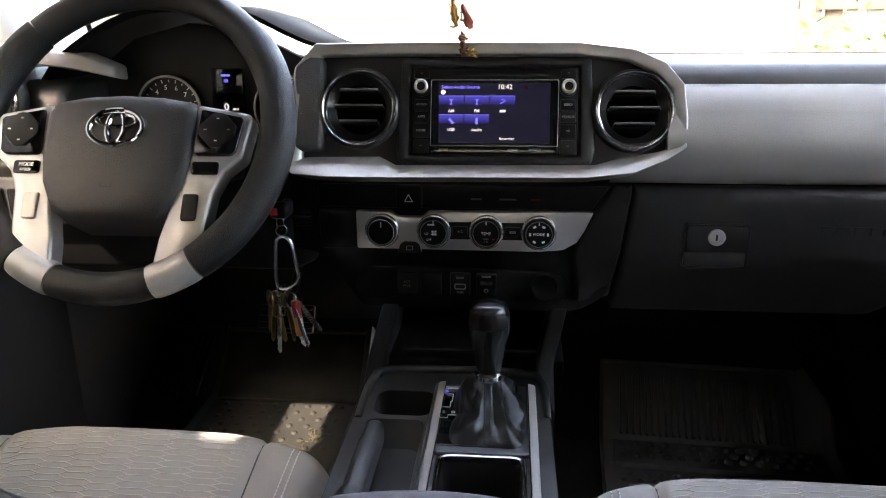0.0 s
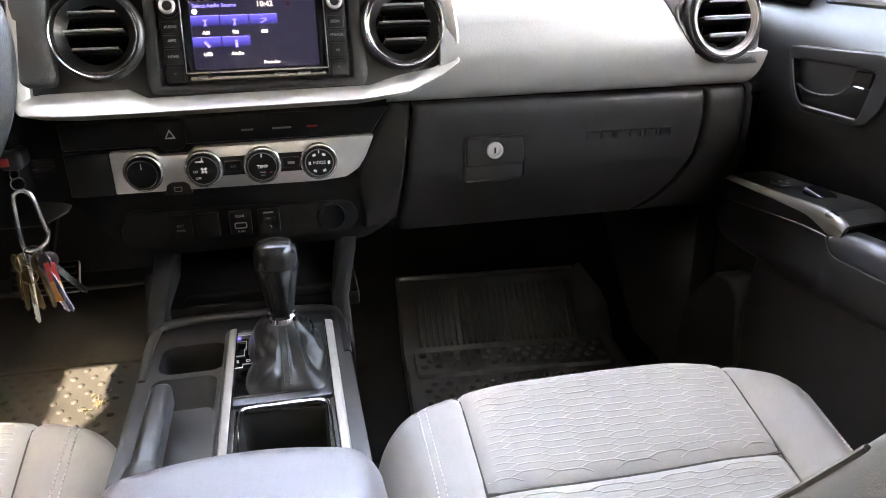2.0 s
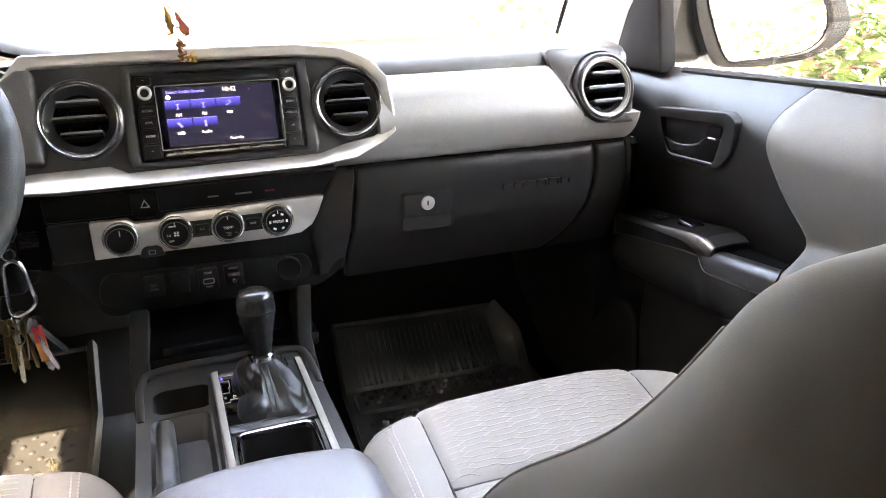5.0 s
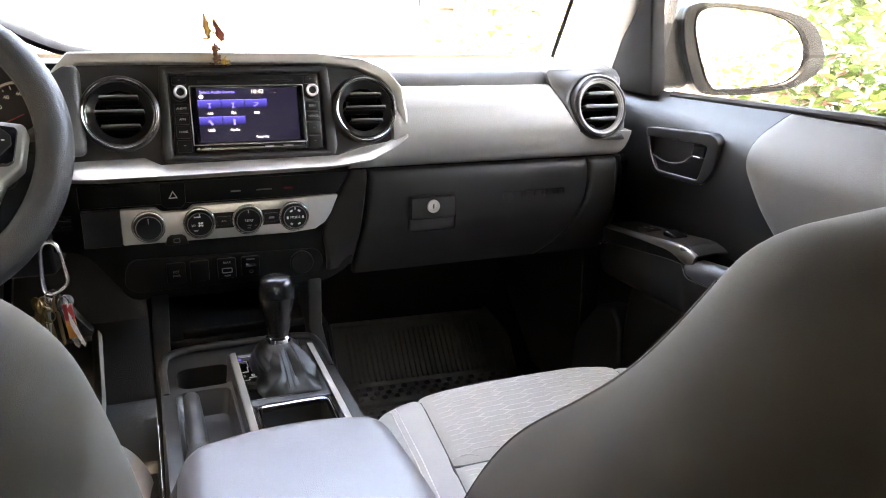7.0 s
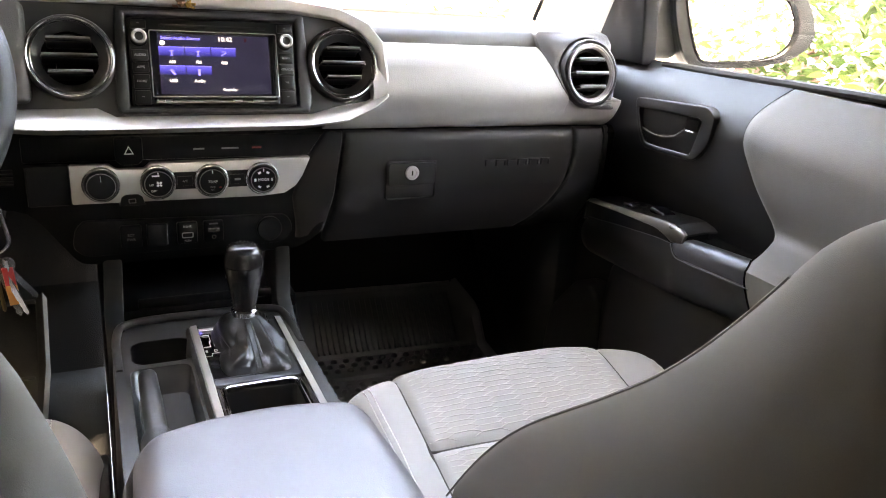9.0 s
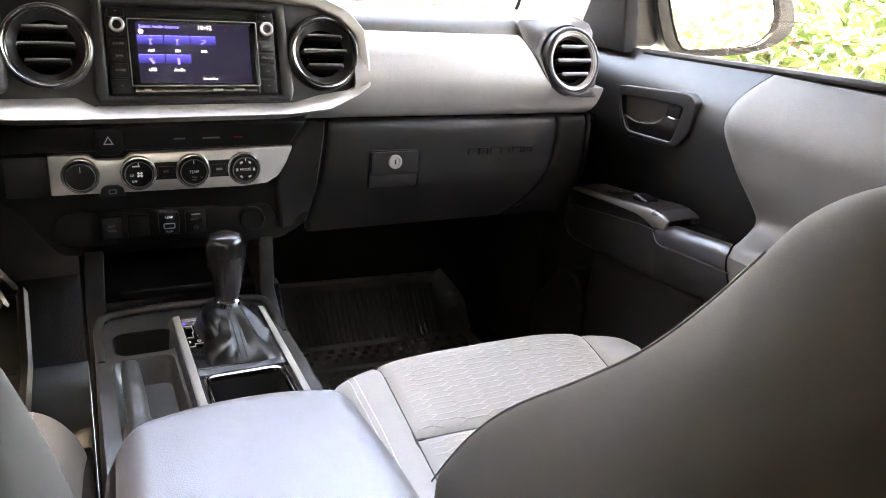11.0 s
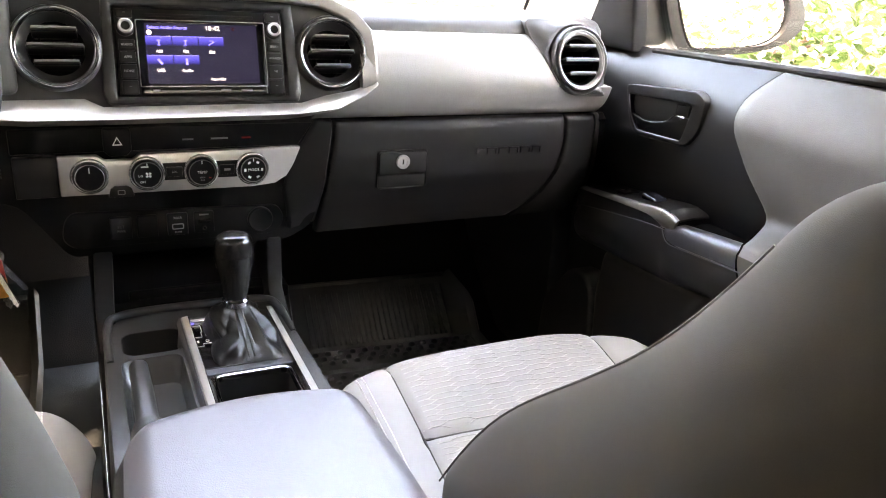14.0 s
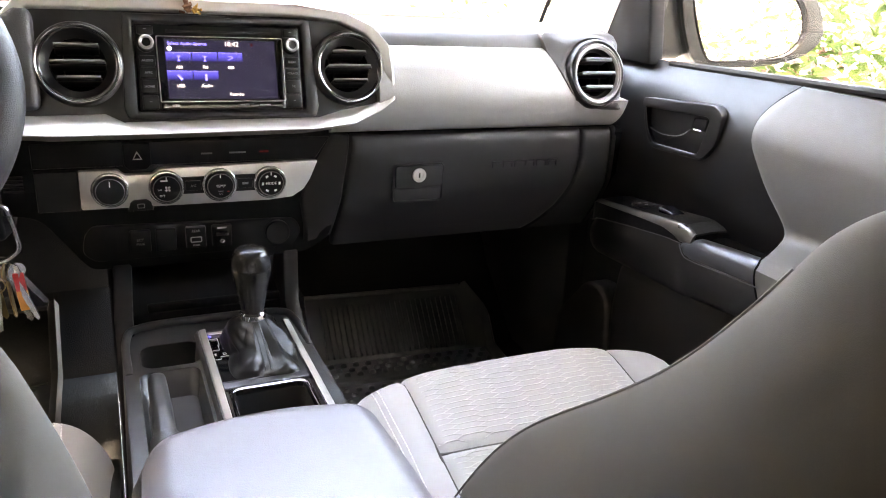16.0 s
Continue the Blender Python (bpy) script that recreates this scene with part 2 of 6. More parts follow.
# Grey vinyl; the blue of reflected sky is put into its colour.
LID = material("grey vinyl, sky tint in its colour", (0.128, 0.125, 0.141), 0.36, bump=0.6, grain=850, vary=0.07, depth=0.0006)
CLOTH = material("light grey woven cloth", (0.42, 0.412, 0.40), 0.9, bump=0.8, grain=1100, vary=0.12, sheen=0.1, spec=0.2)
# Darkened copy of the seat cloth: the backrests' shade is put into the colour.
CLOTH_SHADED = material("seat cloth, shade in its colour", (0.057, 0.0525, 0.047), 0.92, bump=0.35, grain=1800, vary=0.16, sheen=0.05, spec=0.15)
# Near-zero black puts cavity shade into the colour; black edges wear it too.
VOID = material("near black for cavity shade and edges", (0.003, 0.003, 0.0035), 0.85, spec=0.06, bump=0)
DOOR = material("dark blue-grey door moulding", (0.0135, 0.0140, 0.0155), 0.36, bump=0.45, grain=1200, spec=0.34)
# Blacker than shell plastic; the shade on the mirror is put into the colour.
WING = material("mirror shell plastic, shade in its colour", (0.0030, 0.0035, 0.0041), 0.42, bump=0.2, spec=0.05)
INSERT = material("grey leatherette door insert", (0.092, 0.090, 0.087), 0.5, bump=0.45, grain=650, vary=0.1, spec=0.4)
BOOT = material("glossy black leather", (0.0065, 0.0065, 0.007), 0.3, bump=0.5, grain=900, depth=0.0004, spec=0.42)
DECK = material("grained console plastic", (0.022, 0.022, 0.0238), 0.33, bump=0.6, grain=1000, spec=0.7)
FRAME = material("blue-grey satin console paint", (0.045, 0.047, 0.056), 0.32, 0.2, bump=0.1, grain=2500)
RING = material("bright trim metal", (0.86, 0.86, 0.85), 0.2, 1.0, vary=0.03, bump=0)
LUSTRE = material("dark satin silver paint", (0.15, 0.146, 0.138), 0.3, 0.6, vary=0.05, bump=0.05, grain=3000)
# Darker copy of the black plastic, with the low stack's shade painted in.
BANK = material("black plastic, darkened for stack shade", (0.0042, 0.0042, 0.0047), 0.5, bump=0.4, grain=1500, spec=0.14)
INK = material("smooth black plastic", (0.0035, 0.0035, 0.004), 0.3, bump=0, vary=0.05, spec=0.18)
PLATE = material("satin metal plate", (0.56, 0.54, 0.52), 0.36, 0.88, vary=0.05, bump=0.06, grain=3000)
FAINT = material("pale grey marking", (0.38, 0.38, 0.39), 0.5, bump=0)
SATIN = material("satin grey ring paint", (0.34, 0.335, 0.33), 0.38, 0.3, vary=0.05, bump=0.05, grain=3000)
# Bright lines: painted edge highlights on the handle, and pale trim edges.
EDGE = material("bright line for edge highlights and trim", (0.11, 0.112, 0.12), 0.25, bump=0)
THREAD = material("pale grey thread", (0.72, 0.71, 0.69), 0.8, bump=0.2)
WEAVE = material("pale woven lines", (0.52, 0.51, 0.495), 0.9, bump=0.5, grain=1300, vary=0.25, stain=60)
SEAM = material("dark grey seam thread", (0.09, 0.088, 0.085), 0.85, bump=0.2)
MAT = material("black rubber mat", (0.14, 0.14, 0.143), 0.34, bump=0.3, grain=500, vary=0.12, spec=0.6)
CHAFF = material("dry plant bits", (0.075, 0.062, 0.035), 0.9, bump=0.2, vary=0.4)
DUSTY = material("dusty black rubber mat", (0.0215, 0.0208, 0.0192), 0.7, bump=0.6, grain=260, vary=0.55, stain=14)
CARPET = material("black carpet", (0.024, 0.0237, 0.0233), 0.95, bump=0.9, grain=700, depth=0.002, spec=0.1)
TRIM = material("light grey pillar trim", (0.66, 0.655, 0.62), 0.75, bump=0.3, grain=1200, vary=0.04)
# Headliner is out of view; its colour is darkened to cut bounce light.
ROOF = material("headliner cloth, darkened to cut bounce", (0.05, 0.049, 0.047), 0.95, bump=0.4, vary=0.05)
LABEL = material("white printed marking", (0.85, 0.85, 0.85), 0.5, bump=0)
DIM = material("grey printed marking", (0.22, 0.22, 0.23), 0.5, bump=0)
RED = material("red plastic", (0.34, 0.02, 0.02), 0.35, bump=0)
AMBER = material("amber plastic", (0.42, 0.17, 0.03), 0.4, bump=0)
BRASS = material("worn brass", (0.20, 0.15, 0.075), 0.4, 1.0, vary=0.2)
STEEL = material("brushed steel", (0.45, 0.45, 0.44), 0.25, 1.0, vary=0.1)
ALLOY = material("grey anodised aluminium", (0.62, 0.63, 0.65), 0.22, 1.0, vary=0.1)
MATTE = material("matte black trim", (0.014, 0.014, 0.015), 0.8, spec=0.08, bump=0.3)
LIT_SCREEN = glowing("lit display ground", (0.03, 0.03, 0.075), 0.008)
LIT_WHITE = glowing("lit white characters", (0.85, 0.88, 1.0), 0.03)
LIT_BLUE = glowing("lit blue tiles", (0.06, 0.06, 0.5), 0.014)
nodes, links = LIT_BLUE.node_tree.nodes, LIT_BLUE.node_tree.links
place, parts, fade = nodes.new("ShaderNodeTexCoord"), nodes.new("ShaderNodeSeparateXYZ"), nodes.new("ShaderNodeMapRange")
links.new(place.outputs["Generated"], parts.inputs[0])
links.new(parts.outputs["Z"], fade.inputs["Value"])
fade.inputs["To Min"].default_value, fade.inputs["To Max"].default_value = 0.005, 0.030
links.new(fade.outputs["Result"], nodes["Principled BSDF"].inputs["Emission Strength"])
LIT_INDIGO = glowing("lit indigo icons", (0.14, 0.14, 0.95), 0.04)
LIT_RED = glowing("lit red icon and strip reflection", (0.6, 0.02, 0.02), 0.0007)
GLASS = glass_like("clear glass")
TINTED = glass_like("lightly tinted glass", (0.4, 0.41, 0.41))
PRIVACY = glass_like("dark privacy glass", (0.03, 0.032, 0.032))
MIRROR = material("mirror silver", (0.9, 0.9, 0.9), 0.01, 1.0, vary=0.0, bump=0)

# ---- setting: ground, fence and shell of the cab ----
GROUND = material("sunlit grey concrete", (0.34, 0.333, 0.32), 0.9, grain=60, stain=0.6, bump=0.4, depth=0.004, vary=0.15)
WOOD = material("weathered brown fence wood", (0.038, 0.028, 0.019), 0.95, grain=50, stain=3, bump=0.4, depth=0.002, vary=0.25)
PALE = material("pale sunlit fence boards", (0.115, 0.108, 0.096), 0.95, grain=50, stain=3, bump=0.4, depth=0.002, vary=0.15)
LEAF = material("fresh green leaf", (0.034, 0.052, 0.016), 0.7, grain=60, stain=3, bump=0, vary=0.55, spec=0.05)
PINK = material("reddish pink leaf", (0.110, 0.066, 0.056), 0.7, grain=60, stain=3, bump=0, vary=0.35, spec=0.05)
for mat, tone in ((LEAF, (0.050, 0.085, 0.022, 1)), (PINK, (0.15, 0.085, 0.075, 1))):
    nodes, links = mat.node_tree.nodes, mat.node_tree.links
    thin, mix = nodes.new("ShaderNodeBsdfTranslucent"), nodes.new("ShaderNodeMixShader")
    thin.inputs["Color"].default_value = tone
    mix.inputs["Fac"].default_value = 0.4
    links.new(nodes["Principled BSDF"].outputs[0], mix.inputs[1])
    links.new(thin.outputs[0], mix.inputs[2])
    links.new(mix.outputs[0], nodes["Material Output"].inputs["Surface"])
BARK = material("grey brown bark", (0.13, 0.1, 0.075), 0.9, grain=80, stain=9, bump=0.6, depth=0.004)

bm = bmesh.new()
bmesh.ops.create_grid(bm, x_segments=8, y_segments=8, size=400, matrix=Matrix.Translation((0, 0, -0.62)))
solid("ground", bm, GROUND, "sunlit pale concrete drive", "ground", kind="structure")

# unseen wall added on the driver's side to block light from the left
SIDING = material("brown stained boards", (0.115, 0.098, 0.085), 0.85, grain=40, stain=1.5, bump=0.3, depth=0.003, vary=0.2)
boards = [(-1.75 + (0.0 if k % 2 == 0 else 0.018), -0.62 + 0.16 * (k // 2) + (0.0 if k % 2 == 0 else 0.155)) for k in range(62)]
house = [(x, z) for x, z in boards] + [(-2.0, 4.35), (-2.0, -0.62)]
bm = loft([[(x, y, z) for x, z in house] for y in (-1.9, 2.3)])
# Lower rear length lets the sun pass over to the driver's mat.
low_blocker = [(x, z) for x, z in boards if z < 2.7] + [(-2.0, 2.7), (-2.0, -0.62)]
bm = joined(bm, loft([[(x, y, z) for x, z in low_blocker] for y in (-9.0, -1.902)]))
solid("light_block_wall", bm, SIDING, "added unseen boarded wall that blocks light from the left", "house wall", kind="structure")

# cab floor with toe boards, tunnel, firewall
profile = [(-1.75, -0.02), (-1.75, 0.008), (0.285, 0.008), (0.425, 0.13), (0.58, 0.34), (0.60, 0.68), (0.63, 0.68), (0.62, 0.3), (0.43, 0.08), (0.28, -0.02)]
further = [(y + (0.11 if y > 0.2 and y < 0.5 else 0), z) for y, z in profile]
solid("floor", joined(prism(profile, "yz", -0.16, 0.74, 0.0), prism(further, "yz", -0.74, -0.161, 0.0)), CARPET, "black carpet on the cab floor and toe board", "floor", kind="structure")

# sides of the cab with window openings
for side, name in ((1, "wall_right"), (-1, "wall_left")):
    x0, x1 = side * 0.715, side * 0.775
    outline = [(0.62, -0.05), (0.62, 0.64), (0.30, 0.662), (-0.02, 1.15), (-0.45, 1.32), (-1.78, 1.35), (-1.78, -0.05)]
    front = [(-0.03, 0.648), (0.10, 0.645), (0.062, 0.80), (0.015, 0.93), (-0.07, 1.03), (-0.16, 1.085), (-0.64, 1.10), (-0.66, 0.672)]
    # Left rear hole is unseen, shaped so a patch of sun reaches the seat.
    rear = [(-0.86, 0.675), (-0.89, 1.20), (-1.45, 1.19), (-1.60, 0.69)] if side > 0 else [(-0.862, 1.090), (-0.862, 1.30), (-1.09, 1.30), (-0.890, 1.083)]
    # Left front hole has a lowered top that limits sun on the knee panel.
    holes = (front, rear) if side > 0 else ([(0.10, 0.65), (0.05, 0.80), (-0.02, 0.93), (-0.10, 1.01), (-0.64, 1.035), (-0.66, 0.672)], rear)
    solid(name, prism(outline, "yz", x0, x1, 0.0, holes=holes), MATTE, "dark cab side with window openings", "wall", kind="structure")
    for k, hole in enumerate(holes):
        window = thing("window_%d" % (k + 1 + (side > 0) * 2), ("dark tinted rear side window" if side > 0 else "added unseen quarter window that lets in a sun patch") if k else "clear side window of the cab", "window", kind="structure")
        pane = part("pane", prism(hole, "yz", side * 0.742, side * 0.746), (PRIVACY if side > 0 else TINTED) if k else GLASS, window)
        pane.visible_shadow = k > 0 and side > 0
# Rear wall and rear panes are unseen, kept dark to hold back light down.
back = [(-0.77, -0.05), (0.77, -0.05), (0.77, 1.35), (-0.77, 1.35)]
solid("wall_back", prism(back, "xz", -1.80, -1.75, 0, holes=[rounded(-0.55, 0.72, 0.55, 1.08, 0.05)]), DARK, "dark rear cab wall", "wall", kind="structure")
rear_window = thing("window_5", "dark tinted rear window of the cab", "window", kind="structure")
pane = part("pane", prism(rounded(-0.55, 0.72, 0.55, 1.08, 0.05), "xz", -1.777, -1.773), PRIVACY, rear_window)
# Unseen ceiling, dark so that little light bounces off it.
solid("ceiling", soft_box((1.50, 1.84, 0.05), 0.02, (8, 24, 1), 3, lambda x, y, z: (x, y - 0.87, z + 1.165 + 0.18 * max(0.0, min(1.0, (0.85 - y) / 0.45)))), ROOF, "unseen cloth headliner, darkened to cut bounce light", "ceiling", kind="structure")

solid("cowl", box(0, 0.575, 0.628, 1.53, 0.20, 0.05, 0.004), MATTE, "black cowl below the windscreen", "trim", kind="structure")

# windscreen and pillars
shield = thing("windscreen", "clear raked windscreen with a black edge band", "windscreen", kind="structure")
W0, W1 = (0.765, 0.475, 0.685), (0.64, 0.015, 1.145)
nrm = Vector((0, 0.46, 0.46)).normalized()


def shield_point(s, t, off=0.0):
    half = W0[0] + (W1[0] - W0[0]) * t
    bow = 0.05 * (1 - s * s)
    return Vector((s * half, W0[1] + (W1[1] - W0[1]) * t, W0[2] + (W1[2] - W0[2]) * t)) + nrm * (bow + off)


bm = bmesh.new()
faces = [[[bm.verts.new(shield_point(-1 + 2 * i / 16, j / 6, off)) for i in range(17)] for j in range(7)] for off in (0, 0.005)]
for sheet in faces:
    for j in range(6):
        for i in range(16):
            bm.faces.new((sheet[j][i], sheet[j][i + 1], sheet[j + 1][i + 1], sheet[j + 1][i]))
rim = lambda g: g[0] + [r[-1] for r in g[1:]] + g[-1][-2::-1] + [r[0] for r in g[-2:0:-1]]
a, b = rim(faces[0]), rim(faces[1])
for i in range(len(a)):
    bm.faces.new((a[i - 1], a[i], b[i], b[i - 1]))
pane = part("pane", bm, GLASS, shield)
pane.visible_shadow = False
for s in (-1, 1):
    ring = [shield_point(s * (1 - 0.011 * k), t, o) for t in (0,) for k, o in ((0, -0.002), (1, -0.002), (1, -0.005), (0, -0.005))]
    top = [shield_point(s * (1 - 0.011 * k), 1, o) for k, o in ((0, -0.002), (1, -0.002), (1, -0.005), (0, -0.005))]
    part("edge_band", loft([ring, top]), VOID, shield, "black edge band")
for s, name in ((1, "pillar_right"), (-1, "pillar_left")):
    low = [(s * 0.775, 0.47), (s * 0.748, 0.45), (s * 0.715, 0.36), (s * 0.690, 0.16), (s * 0.700, 0.125), (s * 0.77, 0.12), (s * 0.80, 0.46)]
    high = [(s * 0.655, 0.01), (s * 0.632, -0.01), (s * 0.615, -0.04), (s * 0.605, -0.10), (s * 0.62, -0.13), (s * 0.70, -0.12), (s * 0.71, 0.0)]
    rings = []
    for k in range(7):
        t = k / 6
        rings.append([(lx + (hx - lx) * t, ly + (hy - ly) * t - 0.0, 0.665 + (1.15 - 0.665) * t) for (lx, ly), (hx, hy) in zip(low, high)])
    solid(name, bevel_sharp(loft(rings), 0.008, 2, 25), TRIM, "light grey moulded windscreen pillar trim", "pillar", kind="structure")

# ---- fence, shrub ----
fence = thing("fence", "pale board fence with brown boards and a diagonal brace", "fence", pose(2.2, 5.2, -0.62))
for k in range(30):
    h = 1.75 + 0.02 * random.random()
    part("plank", box(0.07 + 0.15 * k, 0, h / 2 + 0.02, 0.128, 0.02, h, 0.004), WOOD if k % 3 == 1 else PALE, fence, m=pose(0, 0.004 * random.random(), 0, 0, 0, random.uniform(-0.4, 0.4)))
for z in (0.35, 1.45):
    part("rail", box(2.25, -0.035, z, 4.6, 0.04, 0.09, 0.004), WOOD, fence)
for x in (0.0, 2.2, 4.4):
    part("post", box(x, -0.05, 0.95, 0.1, 0.1, 1.9, 0.006), WOOD, fence)
for x in (0.82, 3.15):
    part("brace", box(0, -0.06, 0, 1.45, 0.03, 0.11, 0.004, m=pose(x + 0.35, 0, 1.22, 0, -30)), PALE, fence, "diagonal brace board")


def shrub(name, label, at, size, n, leaf_mats, seed, leaf=0.036):
    """Stems and a crown of many small folded leaves in uneven clumps."""
    rnd = random.Random(seed)
    ob = thing(name, label, "shrub", pose(*at))
    stems = []
    for k in range(7):
        tip = Vector((rnd.uniform(-0.4, 0.4) * size[0], rnd.uniform(-0.4, 0.4) * size[1], size[2] * rnd.uniform(0.6, 0.95)))
        mid = tip * 0.5 + Vector((rnd.uniform(-0.1, 0.1), rnd.uniform(-0.1, 0.1), 0))
        base = Vector((rnd.uniform(-0.08, 0.08), rnd.uniform(-0.08, 0.08), 0))
        line = spline([base, mid, tip], 5)
        stems.append(tube(line, [0.016 * (1 - 0.8 * i / (len(line) - 1)) for i in range(len(line))], 6))
    part("stem", joined(*stems), BARK, ob)
    clumps = [(Vector((rnd.uniform(-0.5, 0.5) * size[0], rnd.uniform(-0.5, 0.5) * size[1], size[2] * rnd.uniform(0.12, 1.0))), rnd.uniform(0.08, 0.2)) for _ in range(70)]
    for k, mat in enumerate(leaf_mats):
        verts, polys = [], []
        for i in range(n if k == 0 else n // 3):
            centre, spread = clumps[rnd.randrange(len(clumps))] if k == 0 else clumps[rnd.randrange(22)]
            p = centre + Vector((rnd.gauss(0, 1), rnd.gauss(0, 1), rnd.gauss(0, 1))) * spread
            p.z = max(p.z, 0.03)
            m = Matrix.Translation(p) @ Euler((rnd.uniform(-0.9, 0.9), rnd.uniform(-0.9, 0.9), rnd.uniform(0, 6.28))).to_matrix().to_4x4() @ Matrix.Scale(leaf * rnd.uniform(0.6, 1.3), 4)
            b0 = len(verts)
            verts += [m @ Vector(q) for q in ((0, -1, 0), (0.42, -0.25, 0.12), (0.3, 0.5, 0.1), (0, 1, -0.1), (-0.3, 0.5, 0.1), (-0.42, -0.25, 0.12))]
            polys += [(b0, b0 + 1, b0 + 2, b0 + 3), (b0, b0 + 3, b0 + 4, b0 + 5)]
        me = bpy.data.meshes.new("leaves")
        me.from_pydata(verts, [], polys)
        me.materials.append(mat)
        crown = new("leaves", me)
        crown.parent = ob
        tagged(crown, kind="stuff")
    return ob


shrub("shrub", "bright green leafy shrub with reddish pink shoots", (3.1, 0.75, -0.62), (1.5, 2.1, 1.75), 7000, (LEAF, PINK), 3, 0.042)
shrub("shrub", "bright green leafy shrub by the fence", (2.35, 4.3, -0.62), (0.9, 0.7, 1.55), 450, (LEAF,), 5)
shrub("shrub", "bright green leafy shrub beside the drive", (2.5, -2.9, -0.62), (1.2, 2.6, 1.8), 2600, (LEAF,), 9)

# ---- dashboard ----
dashboard = thing("dashboard", "dark grey dashboard with a light grey soft pad", "dashboard", kind="structure")
top = [(0.004, 0.664), (0.006, 0.680), (0.020, 0.692), (0.060, 0.699), (0.30, 0.692), (0.50, 0.672), (0.50, 0.645), (0.04, 0.640)]
part("top_pad", prism(top, "yz", -0.215, 0.628, 0.006, 3), UPPER, dashboard, "dark grained upper pad")
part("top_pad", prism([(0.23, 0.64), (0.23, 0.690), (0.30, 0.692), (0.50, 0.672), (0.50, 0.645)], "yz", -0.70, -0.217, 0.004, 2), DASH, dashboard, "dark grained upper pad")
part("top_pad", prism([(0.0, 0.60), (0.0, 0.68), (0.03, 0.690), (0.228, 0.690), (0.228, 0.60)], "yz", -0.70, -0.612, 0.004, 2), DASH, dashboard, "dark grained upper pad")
roll = [(-0.030, 0.645), (-0.041, 0.626), (-0.0465, 0.611), (-0.0460, 0.598), (-0.0405, 0.583), (-0.0315, 0.569), (-0.020, 0.559), (-0.008, 0.552), (0.004, 0.550), (0.03, 0.550)]
roll = [(p.x, p.y) for p in spline([(y, z, 0) for y, z in roll], 4)]
face = [(0.010, 0.671), (0.003, 0.6705), (-0.006, 0.667), (-0.013, 0.662), (-0.021, 0.655)] + roll + [(0.03, 0.671)]
part("soft_pad", prism(face, "yz", 0.205, 0.522, 0.0), PAD, dashboard, "light grey soft pad", angle=50)
lip = [(0.0, 0.601)] + [(y, z) for y, z in roll if z < 0.601] + [(0.03, 0.601)]
part("pad_lip", prism(lip, "yz", 0.5221, 0.622, 0.0), PAD, dashboard, "light grey lip under the vent", angle=50)
part("pad_lip", prism([(y, z) for y, z in roll if z < 0.570] + [(0.03, 0.569)], "yz", 0.146, 0.1749, 0.0), PAD, dashboard, "light grey roll under the frame", angle=50)
part("pad_lip", prism([(y, z) for y, z in roll if z < 0.590] + [(0.03, 0.589)], "yz", 0.175, 0.2049, 0.0), PAD, dashboard, "light grey roll under the frame", angle=50)
# Added filler, kept short of the door so light leaks into the footwell.
part("dash_end", box(0.6505, 0.30, 0.640, 0.043, 0.40, 0.04, 0.006), DASH, dashboard, "dark end of the upper pad")
low = [(-0.002, 0.549), (-0.012, 0.540), (-0.010, 0.470), (0.034, 0.392), (0.06, 0.372), (0.10, 0.365), (0.30, 0.40), (0.30, 0.549)]
# Solid backing in near black, so the panel gaps look shaded.
part("gap_backing", prism(low, "yz", 0.150, 0.645, 0.0), VOID, dashboard, "black backing, painted as shade in the panel gaps")
vent_at = pose(0.560, -0.022, 0.634, -14, 0, 3)
housing = filleted([(0.480, 0.694), (0.482, 0.676), (0.490, 0.656), (0.500, 0.634), (0.512, 0.612), (0.533, 0.594), (0.567, 0.5835), (0.619, 0.5825), (0.625, 0.61), (0.625, 0.655), (0.618, 0.682), (0.59, 0.694)], 0.014, 4)


def reach(angle):
    """Distance from the vent's middle to the housing's outline along an angle."""
    c, s, best = math.cos(angle), math.sin(angle), 0.05
    for (ax, az), (bx, bz) in zip(housing, housing[1:] + housing[:1]):
        ax, az, bx, bz = ax - 0.558, az - 0.638, bx - 0.558, bz - 0.638
        det = c * (az - bz) - s * (ax - bx)
        if abs(det) > 1e-9:
            d, u = (ax * (az - bz) - az * (ax - bx)) / det, (c * az - s * ax) / det
            if d > 0 and -0.001 <= u <= 1.001:
                best = max(best, d)
    return best


def pad_face(z):
    """Where the soft pad's face stands, by height."""
    steps = ((0.569, -0.0315), (0.583, -0.0405), (0.598, -0.0460), (0.611, -0.0465), (0.626, -0.041), (0.645, -0.030), (0.668, -0.008), (0.690, 0.006), (0.720, 0.016))
    for (za, ya), (zb, yb) in zip(steps, steps[1:]):
        if z <= zb:
            return ya + (yb - ya) * max(0.0, (z - za) / (zb - za))
    return steps[-1][1]


rows = []
